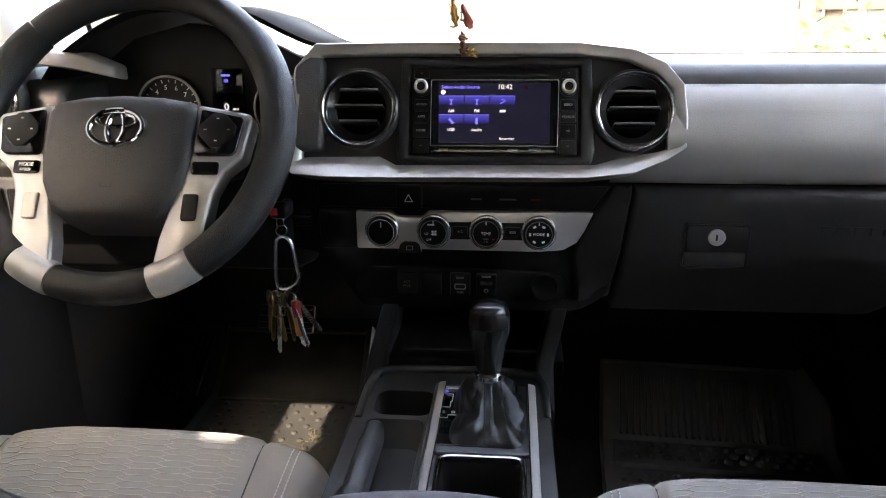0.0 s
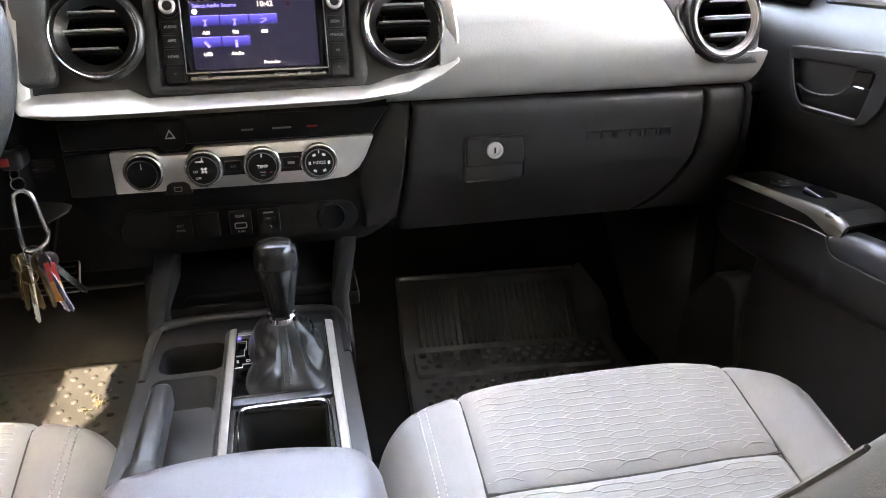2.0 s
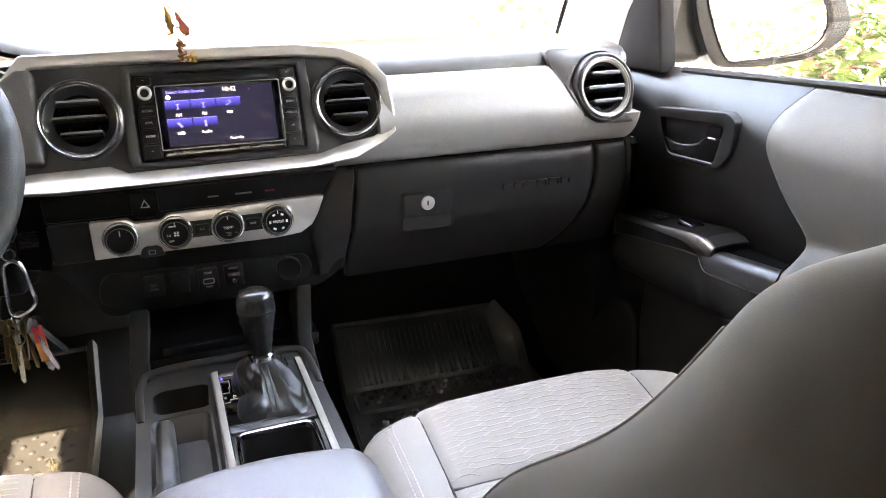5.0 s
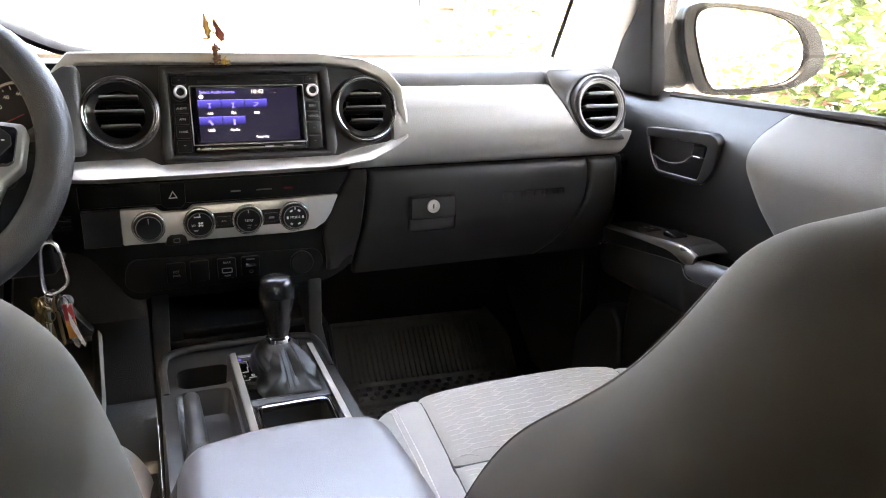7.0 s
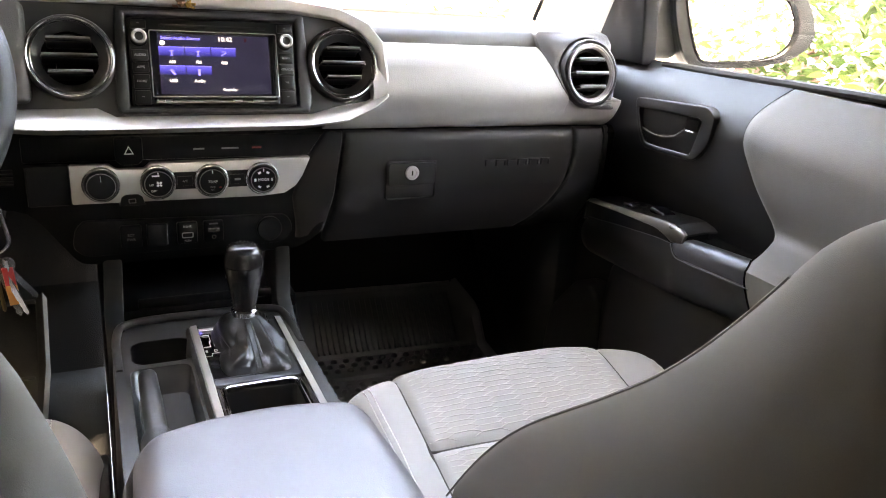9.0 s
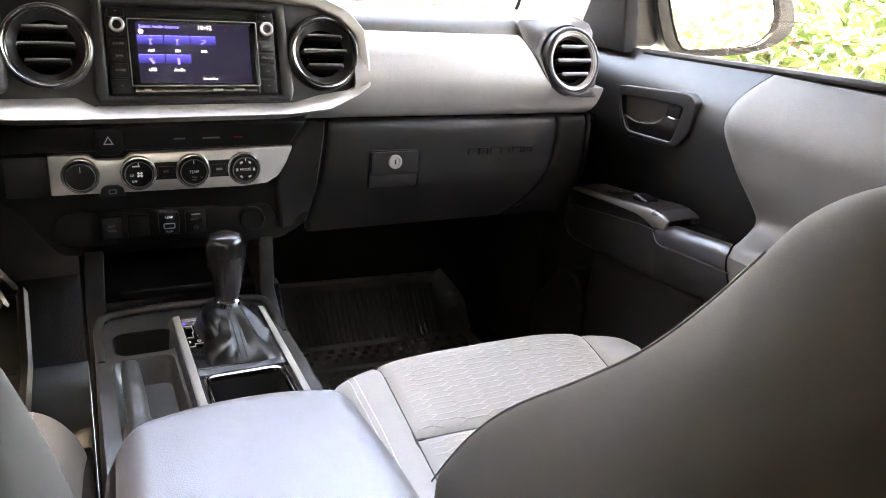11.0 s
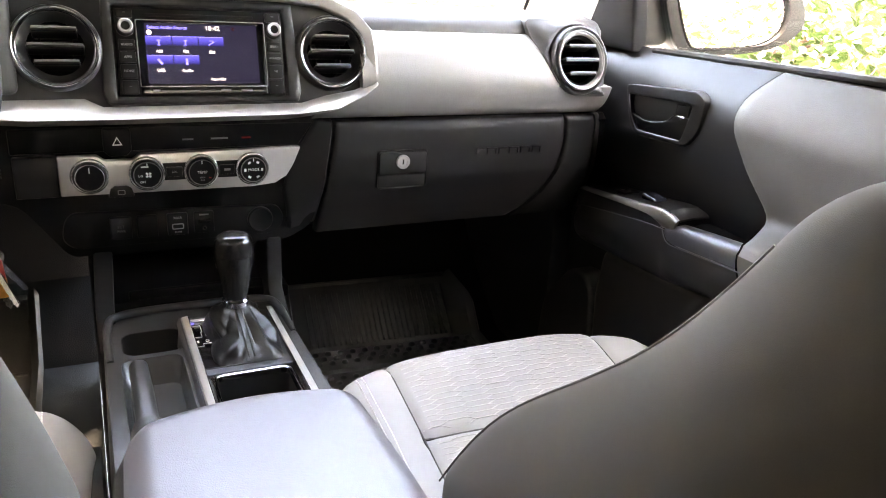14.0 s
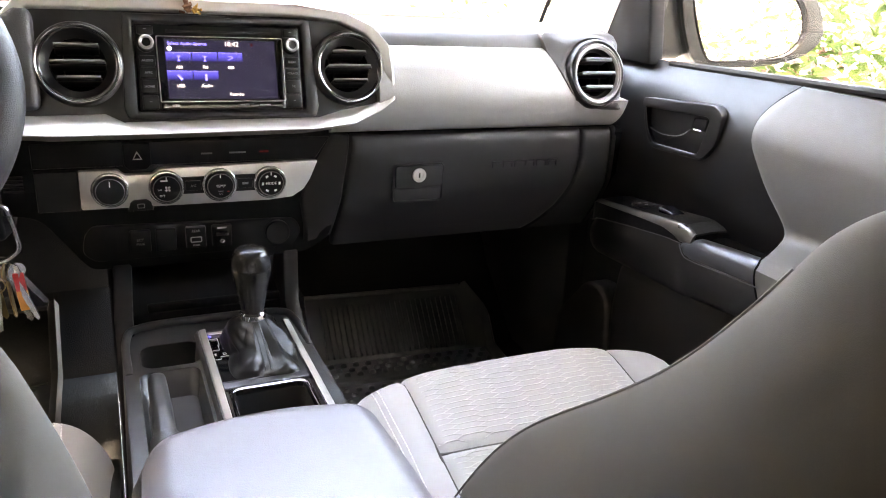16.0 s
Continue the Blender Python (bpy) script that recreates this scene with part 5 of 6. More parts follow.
# Pale tube paints the highlight along the surround's inner edge.
part("rim_highlight", tube([(0.6580, y, z) for y, z in hi[20:] + hi[:3]], 0.0011, 6), EDGE, door, "painted highlight along the rim")
# Near-black sheet paints the shade inside the handle recess.
part("recess_shade", prism(hi, "yz", 0.680, 0.682), VOID, door, "near-black sheet for the recess shade")
grip = [(p.x, p.y) for p in spline([(-0.060, 0.558, 0), (-0.085, 0.5525, 0), (-0.115, 0.5545, 0), (-0.137, 0.561, 0), (-0.152, 0.572, 0)], 4)] + [(-0.186, 0.575), (-0.1745, 0.5395), (-0.078, 0.5365)]
part("handle", prism(grip, "yz", 0.6605, 0.672, 0.002), DARK, door, "dark pull handle")
# Another painted highlight, on the pull handle's top edge.
part("rim_highlight", tube([(0.6603, y, z + 0.0005) for y, z in grip[:17]], 0.0008, 6), EDGE, door, "painted highlight along the rim")
lockbtn = part("lock_lever", prism(filleted([(-0.153, 0.5705), (-0.157, 0.590), (-0.1815, 0.5925), (-0.1785, 0.5725)], 0.002), "yz", 0.6615, 0.672, 0.001), DARK, door, "dark lock lever with a bright edge")
part("bright_edge", joined(tube([(0.6612, y, z) for y, z in ((-0.153, 0.5715), (-0.157, 0.590), (-0.1815, 0.5925))], 0.0008, 6), soft_box((0.004, 0.017, 0.0035), 0.0016, (1, 3, 1), 3, lambda x, y, z: (x + 0.6605, y - 0.167, z + 0.5735))), STEEL, lockbtn, "bright edge")
# armrest with switch plate
ARM_TOP = [(-0.42, 0.418), (-0.38, 0.417), (-0.26, 0.409), (-0.245, 0.412), (-0.232, 0.4235), (-0.20, 0.422), (-0.11, 0.411), (-0.03, 0.399), (0.0, 0.385), (0.006, 0.362)]
ARM_LOW = [(-0.42, 0.366), (-0.30, 0.352), (-0.27, 0.349), (-0.235, 0.343), (-0.12, 0.338), (-0.02, 0.334), (0.006, 0.345)]
ys = [0.006, 0.003, -0.003, -0.012, -0.03, -0.06, -0.10, -0.15, -0.19, -0.22, -0.232, -0.238, -0.245, -0.26, -0.29, -0.33, -0.37, -0.395]
rows = []
for y in ys:
    top_z, low_z = along(ARM_TOP[::1], y), along(ARM_LOW, y)
    nose = 0.022 * max(0.0, (y + 0.02) / 0.026) ** 2
    bulge = 0.004 * max(0.0, min(1.0, (-0.225 - y) / 0.03))
    row = [(0.668, y, top_z - 0.002), (0.622 + nose, y, top_z)]
    for k in range(9):
        a = math.pi * k / 8
        row.append((0.6045 - bulge + nose + 0.006 * (1 - math.sin(a)) ** 1.5 + 0.010 * max(0.0, k / 8 - 0.45), y, top_z - 0.002 + (low_z - top_z + 0.004) * (k / 8)))
    row += [(0.632 + nose, y, low_z - 0.003), (0.672, y, low_z - 0.004)]
    rows.append(row)
part("armrest", loft(rows, caps=True, closed=True), DOOR, door, "dark armrest", angle=45)
seam = spline([(0.6030, y, along(ARM_TOP, y) + 0.001) for y in (-0.014, -0.03, -0.06, -0.10, -0.15, -0.20, -0.232)], 4)
part("seam_line", tube(seam, 0.0010, 6), EDGE, door, "thin pale moulding line")
seam = spline([(0.6005, -0.233, 0.424), (0.5995, -0.239, 0.417), (0.5985, -0.247, 0.411), (0.5985, -0.262, 0.409), (0.5985, -0.32, 0.413), (0.5985, -0.385, 0.418)], 5)
part("seam_line", tube(seam, 0.0009, 6), EDGE, door, "thin pale moulding line")
rings = []
for y, z, x in ((-0.236, 0.430, 0.604), (-0.245, 0.434, 0.6025), (-0.26, 0.437, 0.602), (-0.31, 0.442, 0.602), (-0.36, 0.446, 0.603), (-0.384, 0.448, 0.605)):
    low_z = along(ARM_TOP, y) + 0.0015
    rings.append([(x - 0.0025, y, low_z), (x - 0.001, y, (low_z + z) / 2), (x + 0.003, y, z - 0.004), (x + 0.010, y, z), (x + 0.022, y, z + 0.0005), (x + 0.029, y, z - 0.003), (x + 0.030, y, low_z)])
part("pull_grip", bevel_sharp(loft(rings), 0.0012, 2, 40), FRAME, door, "blue-grey satin pull grip", angle=50)
# wedge-shaped switch plate with a silver inboard edge
top_of = [(-0.255, 0.441), (-0.245, 0.446), (-0.226, 0.4495), (-0.205, 0.4490), (-0.128, 0.440), (-0.024, 0.430), (0.0, 0.420)]
fall_of = [(-0.255, 0.432), (-0.245, 0.430), (-0.228, 0.4275), (-0.21, 0.4335), (-0.19, 0.4365), (-0.128, 0.4335), (-0.024, 0.4260), (0.0, 0.417)]
ys = [-0.002, -0.012, -0.024, -0.05, -0.09, -0.128, -0.17, -0.19, -0.205, -0.216, -0.226, -0.236, -0.245, -0.252]
plate = [[(0.611 + 0.012 * max(0.0, (y + 0.024) / 0.022), y, along(top_of, y)), (0.64, y, along(top_of, y) + 0.002), (0.672 - 0.02 * max(0.0, (-y - 0.225) / 0.027), y, along(top_of, y) + 0.001)] for y in ys]
part("switch_plate", slab(plate, lambda p: Vector((p.x, p.y, along(ARM_TOP, p.y) - 0.004))), DARK, door, "black switch plate")
edge_rows = []
for y in ys:
    x0 = 0.012 * max(0.0, (y + 0.024) / 0.022)
    t, f = along(top_of, y), along(fall_of, y)
    edge_rows.append([(0.6125 + x0, y, t + 0.0008), (0.609 + x0, y, t + 0.0004), (0.6060 + x0, y, t - 0.0025), (0.6040 + x0, y, (t + f) / 2 - 0.001), (0.6030 + x0, y, f)])
part("silver_edge", slab(edge_rows, lambda p: p + Vector((0.004, 0, -0.003))), LUSTRE, door, "satin silver edge", angle=60)
skirt = [[(0.6036 + 0.012 * max(0.0, (y + 0.024) / 0.022), y, along(fall_of, y)), (0.6042 + 0.012 * max(0.0, (y + 0.024) / 0.022), y, along(ARM_TOP, y))] for y in ys if y > -0.232]
part("plate_skirt", slab(skirt, lambda p: p + Vector((0.02, 0, 0))), DARK, door, "black skirt of the switch plate")
tail = [[(0.6130, y, along(top_of, y) + 0.0012), (0.640, y, along(top_of, y) + 0.0032), (0.668, y, along(top_of, y) + 0.0022)] for y in (-0.228, -0.236, -0.245, -0.2525)]
part("plate_tail", slab(tail, lambda p: p + Vector((0, 0, -0.003))), DECK, door, "dark satin tail of the plate", angle=60)
part("switch", box(0.640, -0.100, 0.4395, 0.03, 0.024, 0.006, 0.002), DARK, door)
for dx, dy in ((-0.006, 0.004), (0.006, 0.004), (0.0, -0.005)):
    part("marking", box(0.640 + dx, -0.100 + dy, 0.4427, 0.006, 0.003, 0.0005, 0), DIM, door)
part("switch", soft_box((0.026, 0.034, 0.010), 0.004, (3, 3, 1), 3, lambda x, y, z: (x + 0.642, y - 0.162, z + 0.4465 + 0.10 * y)), GLOSS, door, "glossy window switch")
# Flat near-black sheet on the armrest stands for the pocket's shade.
part("pocket_shade", prism([(0.630, -0.250), (0.634, -0.388), (0.672, -0.388), (0.672, -0.250)], "xy", 0.4325, 0.4335), VOID, door, "flat black sheet for the pull pocket shade")
pocket = filleted([(0.13, 0.03), (0.12, 0.16), (0.045, 0.25), (0.0, 0.255), (-0.026, 0.23), (-0.052, 0.03)], 0.03, 6)
part("speaker_grille", prism(pocket, "yz", 0.654, 0.71, 0.008, 3), POCKET, door, "dark speaker grille panel")
pocket = filleted([(-0.062, 0.03), (-0.042, 0.240), (-0.052, 0.325), (-0.30, 0.342), (-0.68, 0.352), (-0.70, 0.03)], 0.02, 6)
part("door_pocket", prism(pocket, "yz", 0.645, 0.71, 0.014, 3), POCKET, door, "dark door pocket")
sail = [(0.125, 0.65), (0.120, 0.69), (0.066, 0.81), (0.004, 0.965), (0.0, 0.955), (0.020, 0.80), (-0.006, 0.648)]
part("sail_panel", prism(sail, "yz", 0.684, 0.714, 0.006, 3), MATTE, door, "black corner panel")
part("division_bar", prism([(0.030, 0.655), (0.004, 0.655), (0.028, 0.80), (0.004, 0.94), (0.018, 0.945), (0.050, 0.80)], "yz", 0.700, 0.716, 0.003), BLACK, door, "black glass channel")
solid("kick_panel", prism([(0.62, 0.0), (0.62, 0.62), (0.13, 0.62), (0.10, 0.0)], "yz", 0.655, 0.714, 0.004), POCKET, "black side kick panel by the footwell", "trim", kind="structure")
solid("kick_panel", prism([(0.62, 0.0), (0.62, 0.62), (0.0, 0.62), (0.0, 0.0)], "yz", -0.714, -0.70, 0.004), POCKET, "black side kick panel by the footwell", "trim", kind="structure")
solid("driver_door", prism([(0.14, 0.02), (0.14, 0.64), (-0.74, 0.665), (-0.74, 0.02)], "yz", -0.714, -0.69, 0.008), DASH, "dark grey driver's door trim", "car door")

# ---- wing mirror ----
wing = thing("wing_mirror", "dark grey wing mirror outside the passenger window", "wing mirror", pose(0.985, 0.085, 0.735, 0, 0, -12))
loop = lambda pts: [(p.x - 0.985, p.y - 0.735) for p in spline([(x, z, 0) for x, z in pts], 5, True)]
glass_line = loop([(0.853, 0.784), (0.867, 0.796), (0.892, 0.800), (0.948, 0.798), (1.009, 0.791), (1.061, 0.773), (1.088, 0.745), (1.099, 0.712), (1.091, 0.681), (1.060, 0.659), (1.000, 0.649), (0.916, 0.645), (0.893, 0.659), (0.876, 0.690), (0.862, 0.725), (0.852, 0.758)])
rim_line = loop([(0.830, 0.790), (0.850, 0.805), (0.891, 0.808), (0.947, 0.806), (1.007, 0.800), (1.074, 0.785), (1.109, 0.761), (1.131, 0.722), (1.133, 0.695), (1.113, 0.671), (1.077, 0.653), (1.003, 0.639), (0.911, 0.636), (0.875, 0.645), (0.850, 0.690), (0.833, 0.741)])
grow = lambda k: [(x * k, z * k) for x, z in rim_line]
part("housing", loft([[(x, y, z) for x, z in grow(k)] for k, y in ((1.0, 0.0), (1.005, 0.015), (0.99, 0.05), (0.86, 0.09), (0.55, 0.115))]), WING, wing, "dark grey housing", angle=60)
part("rim", band(rim_line, glass_line, "xz", -0.012, 0.002, 0.004, 2), WING, wing, "dark grey rim")
part("glass", prism(glass_line, "xz", -0.004, -0.001), MIRROR, wing, "mirror glass")
part("edge_seal", tube([(x, -0.0125, z) for x, z in glass_line + glass_line[:1]], 0.0022, 6), VOID, wing, "thin black edge round the glass")
part("arm", soft_box((0.15, 0.09, 0.135), 0.025, (4, 3, 4), 4, lambda x, y, z: (x - 0.192 - 0.12 * z, y + 0.055, z - 0.025)), WING, wing, "dark mounting arm")

# ---- driver's side: cluster, column, wheel ----
cluster = thing("instrument_cluster", "instrument cluster with two dials under a dark hood", "instrument cluster")
arch = spline([(-0.615, 0, 0.655), (-0.575, 0, 0.700), (-0.534, 0, 0.727), (-0.488, 0, 0.750), (-0.44, 0, 0.765), (-0.385, 0, 0.768), (-0.342, 0, 0.766), (-0.30, 0, 0.759), (-0.255, 0, 0.737), (-0.225, 0, 0.724), (-0.190, 0, 0.716), (-0.160, 0, 0.700)], 5)
rings = []
for y, k in ((0.025, 0.972), (0.018, 0.985), (0.026, 1.0), (0.12, 1.0), (0.28, 0.93), (0.28, 0.90), (0.10, 0.94), (0.03, 0.945)):
    rings.append([(-0.395 + (p.x + 0.395) * k, y + 0.03 * (1 - abs(p.x + 0.395) / 0.21) * (-1 if y < 0.05 else 0), 0.60 + (p.z - 0.60) * k) for p in arch])
part("hood", loft(rings + [rings[0]], caps=False, closed=False), MATTE, cluster, "dark grained hood")
part("backing", prism([(-0.59, 0.56), (-0.58, 0.67), (-0.50, 0.725), (-0.42, 0.745), (-0.34, 0.735), (-0.25, 0.69), (-0.20, 0.56)], "xz", 0.10, 0.12), BLACK, cluster)
for x, words in ((-0.456, ("4", "5", "6", "7", "8")), (-0.288, ("20", "40", "60", "80", "100"))):
    dial = part("dial", lathe([(0.046, 0), (0.046, 0.012), (0.043, 0.014), (0.0415, 0.006), (0, 0.006)], 48), BLACK, cluster, "round black dial", m=pose(x, 0.10, 0.630))
    part("ring", lathe([(0.0462, 0.011), (0.0462, 0.0145), (0.0438, 0.016), (0.0425, 0.0115)], 56, closed=True), SILVER, dial, "bright ring")
    for k, word in enumerate(words):
        a = radians((-40 + 30 * k) if len(word) == 1 else (-68 + 34 * k))
        part("marking", writing(word, 0.0068 if len(word) == 1 else 0.0055), LABEL, dial, m=pose(0.029 * math.sin(a), -0.0066, 0.029 * math.cos(a)))
    ticks = [box(0, -0.0066, 0.038, 0.0012, 0.0005, 0.005 if k % 2 == 0 else 0.003, 0, m=pose(0, 0, 0, 0, -105 + 15 * k)) for k in range(15)]
    tagged(part("ticks", joined(*ticks), LABEL, dial), kind="stuff")
    part("needle", box(0, -0.008, 0.012, 0.0014, 0.001, 0.03, 0, m=pose(0, 0, 0, 0, -115)), RED, dial, "red needle")
lcd = part("display", box(-0.371, 0.094, 0.650, 0.046, 0.008, 0.07, 0.002), GLOSS, cluster, "dark display")
part("marking", writing("0", 0.0105), LIT_WHITE, lcd, m=pose(-0.374, 0.0895, 0.632))
part("marking", writing("MPH", 0.003), LIT_WHITE, lcd, m=pose(-0.361, 0.0895, 0.629))
part("marking", writing("48", 0.0048), LIT_INDIGO, lcd, m=pose(-0.372, 0.0895, 0.668))
part("marking", box(-0.372, 0.0897, 0.6755, 0.013, 0.0004, 0.0028, 0), LIT_INDIGO, lcd)

drv = thing("driver_dash_panel", "dark lower dash panel under the steering wheel", "dashboard panel")
knee = [(-0.03, 0.60), (-0.055, 0.575), (-0.045, 0.50), (0.0, 0.425), (0.10, 0.405), (0.25, 0.42), (0.25, 0.60)]
part("knee_panel", prism(knee, "yz", -0.70, -0.262, 0.006, 3), BANK, drv, "dark knee panel")
part("side_panel", prism([(0.02, 0.675), (-0.012, 0.66), (-0.02, 0.59), (0.2, 0.59), (0.2, 0.675)], "yz", -0.70, -0.55, 0.01, 3), DASH, drv, "dark panel round the side vent")
part("silver_wing", bevel_sharp(loft([[(-0.70, -0.02, 0.700), (-0.70, 0.0, 0.722), (-0.70, 0.05, 0.722), (-0.70, 0.05, 0.69)], [(-0.60, -0.015, 0.700), (-0.60, 0.0, 0.720), (-0.60, 0.05, 0.72), (-0.60, 0.05, 0.69)], [(-0.535, 0.0, 0.690), (-0.535, 0.012, 0.707), (-0.535, 0.06, 0.707), (-0.535, 0.06, 0.68)], [(-0.50, 0.03, 0.677), (-0.50, 0.035, 0.690), (-0.50, 0.07, 0.69), (-0.50, 0.07, 0.67)]]), 0.004), SILVER, drv, "satin silver wing")
part("switch_panel", box(-0.60, -0.052, 0.53, 0.12, 0.012, 0.06, 0.004), DASH, drv)
for x in (-0.632, -0.60, -0.568):
    part("switch", box(x, -0.06, 0.53, 0.026, 0.008, 0.035, 0.003), GLOSS, drv)
grille = [box(-0.247, -0.0085, 0.489 + 0.0045 * k, 0.022, 0.006, 0.002, 0.0005) for k in range(5)]
part("slots", joined(*grille), BLACK, drv, "small slotted vent")
air_vent(pose(-0.640, -0.022, 0.652, -10, 0, -8), 0.050, True, "round black air vent with a chrome ring")

column = thing("steering_column", "dark steering column with control stalks", "steering column", pose(-0.4017, -0.140, 0.6306, -32) @ Matrix.Scale(1.067, 4))
part("shroud", soft_box((0.11, 0.20, 0.10), 0.03, (4, 4, 4), 4, lambda x, y, z: (x, y + 0.155, z - 0.015)), DARK, column, "dark shroud")
part("stalk", tube(spline([(0.05, 0.12, 0.03), (0.10, 0.12, 0.050), (0.148, 0.12, 0.066), (0.172, 0.118, 0.070)], 6), [0.005] * 8 + [0.006, 0.008, 0.0105, 0.012, 0.0135, 0.0145, 0.0145, 0.0145, 0.0145, 0.0145, 0.011], 14), DASH, column, "dark wiper stalk")
part("stalk", tube(spline([(-0.05, 0.10, 0.0), (-0.10, 0.085, 0.004), (-0.148, 0.075, 0.008), (-0.18, 0.070, 0.010)], 6), [0.006] * 19, 12), DASH, column, "dark indicator stalk")

wheel = thing("steering_wheel", "dark leather steering wheel with silver spokes", "steering wheel", pose(-0.4017, -0.140, 0.6306, -32) @ Matrix.Scale(1.067, 4))


def arc(a0, a1, r, minor, n=40):
    turn = [radians(a0 + (a1 - a0) * i / n) for i in range(n + 1)]
    pts = [(0.1615 * math.cos(a), 0, (0.166 if math.sin(a) < 0 else 0.1635) * math.sin(a)) for a in turn]
    radii = [minor * (1 - 0.04 * abs(2 * i / n - 1) ** 8) for i in range(n + 1)]
    return tube(pts, radii, 18, squash=1.0)


part("rim_top", arc(45, 135, 0.168, 0.0168), LEATHER, wheel, "smooth dark leather rim top")
part("rim_bottom", arc(-108, -72, 0.168, 0.0168), LEATHER, wheel, "smooth dark leather rim bottom")
part("rim_grip", arc(-55.6, 44.6, 0.168, 0.0185), RIM, wheel, "perforated leather grip")
part("rim_grip", arc(135.4, 235.6, 0.168, 0.0185), RIM, wheel, "perforated leather grip")
for a0, a1 in ((-71.6, -56), (-124, -108.4)):
    part("rim_cap", arc(a0, a1, 0.168, 0.0178, 12), SPOKE, wheel, "satin silver cap round the rim")
pad = [(-0.074, 0.030), (-0.040, 0.036), (0.0, 0.038), (0.040, 0.036), (0.074, 0.030), (0.081, 0.018), (0.081, -0.03), (0.076, -0.060), (0.062, -0.089), (0.046, -0.100), (-0.046, -0.100), (-0.062, -0.089), (-0.076, -0.060), (-0.081, -0.03), (-0.081, 0.018)]
cx0 = lambda k: [(x * k, -0.036 + (z + 0.036) * k) for x, z in pad]
part("hub_pad", loft([[(x, y, z) for x, z in cx0(k)] for k, y in ((0.99, 0.045), (1.0, 0.0), (0.985, -0.008), (0.95, -0.014), (0.86, -0.0185), (0.6, -0.022), (0.25, -0.0235))]), HUB, wheel, "grained dark hub pad", angle=50)
ell = lambda rx, rz, cz, r: tube([(rx * math.cos(a), 0, cz + rz * math.sin(a)) for a in (2 * math.pi * i / 48 for i in range(48))], r, 8, closed=True, squash=0.8)
part("emblem", joined(ell(0.0280, 0.0188, 0, 0.0032), ell(0.0085, 0.0172, 0, 0.0027), ell(0.0200, 0.0068, 0.008, 0.0027)), CHROME, wheel, "chrome oval emblem", m=pose(0.0015, -0.0235, -0.005))
part("marking", writing("SRS", 0.0045), INK, wheel, m=pose(0, -0.0232, -0.046))
part("marking", writing("AIRBAG", 0.0055), INK, wheel, m=pose(0, -0.0228, -0.054))
part("marking", band(rounded(-0.006, -0.068, 0.006, -0.060, 0.001, 2), rounded(-0.005, -0.067, 0.005, -0.061, 0.001, 2), "xz", -0.0228, -0.020), DARK, wheel)
spoke = [(0.078, 0.027), (0.134, 0.017), (0.137, 0.010), (0.131, -0.030), (0.113, -0.046), (0.104, -0.068), (0.100, -0.108), (0.0965, -0.130), (0.086, -0.147), (0.058, -0.161), (0.051, -0.155), (0.0545, -0.118), (0.064, -0.075)]
for s in (1, -1):
    out = [(s * x, z) for x, z in spoke]
    sp = part("spoke", prism(out, "xz", -0.010, 0.014, 0.004, 3), SPOKE, wheel, "satin silver spoke")
    pod = [(s * x, z) for x, z in ((0.084, 0.020), (0.127, 0.0115), (0.129, 0.008), (0.124, -0.026), (0.119, -0.030), (0.084, -0.030), (0.081, -0.026))]
    part("switch_pod", prism(pod, "xz", -0.0145, -0.006, 0.002), GLOSS, sp, "glossy black switch pod")
    part("cursor_pad", moved(prism([(0, 0.019), (0.006, 0.018), (0.019, 0.005), (0.019, -0.005), (0.006, -0.018), (-0.006, -0.018), (-0.019, -0.005), (-0.019, 0.005), (-0.006, 0.018)], "xz", -0.0175, -0.012, 0.0015), pose(s * 0.104, 0, -0.004)), DARK, sp, "dark diamond pad")
    for dx, dz in ((0, 0.012), (0, -0.012), (0.012, 0), (-0.012, 0)):
        part("marking", box(s * 0.104 + dx, -0.0177, -0.004 + dz, 0.003, 0.0004, 0.0012, 0, m=None), LABEL, sp)
    part("lower_key", prism(rounded(s * 0.094 - 0.014, -0.050, s * 0.094 + 0.014, -0.036, 0.003), "xz", -0.0125, -0.006, 0.0015), GLOSS, sp, "small black key")
    if s < 0:
        part("marking", writing("MODE", 0.004), LABEL, sp, m=pose(-0.094, -0.0127, -0.041))
        part("marking", writing("HOLD", 0.003), LABEL, sp, m=pose(-0.094, -0.0127, -0.0465))
    part("rocker", prism(rounded(s * 0.083 - 0.008, -0.098, s * 0.083 + 0.008, -0.070, 0.003), "xz", -0.0125, -0.006, 0.002), DARK if s > 0 else SILVER, sp, "upright rocker key")
part("spoke_rear", prism([(-0.13, 0.02), (0.13, 0.02), (0.12, -0.04), (0.06, -0.06), (-0.06, -0.06), (-0.12, -0.04)], "xz", 0.010, 0.03, 0.005), DARK, wheel)

# ---- keys ----
keys = thing("key_bunch", "bunch of keys on a carabiner hanging from the ignition", "keys", pose(-0.268, -0.045, 0.515))
part("fob", soft_box((0.024, 0.034, 0.022), 0.007, (3, 3, 3), 3, lambda x, y, z: (x + 0.004, y + 0.004, z + 0.006)), DARK, keys, "black key fob")
part("fob_button", box(-0.001, -0.0138, 0.006, 0.010, 0.002, 0.009, 0.001), RED, keys, "red panic button")
ringed = lambda r, wire: tube([(r * math.cos(a), 0, r * math.sin(a)) for a in (2 * math.pi * i / 24 for i in range(24))], wire, 6, closed=True)
part("split_ring", ringed(0.006, 0.0007), STEEL, keys, m=pose(0.004, -0.006, -0.009, 0, 0, 60))
part("split_ring", ringed(0.007, 0.0008), STEEL, keys, m=pose(0.005, -0.006, -0.020, 0, 0, 20))
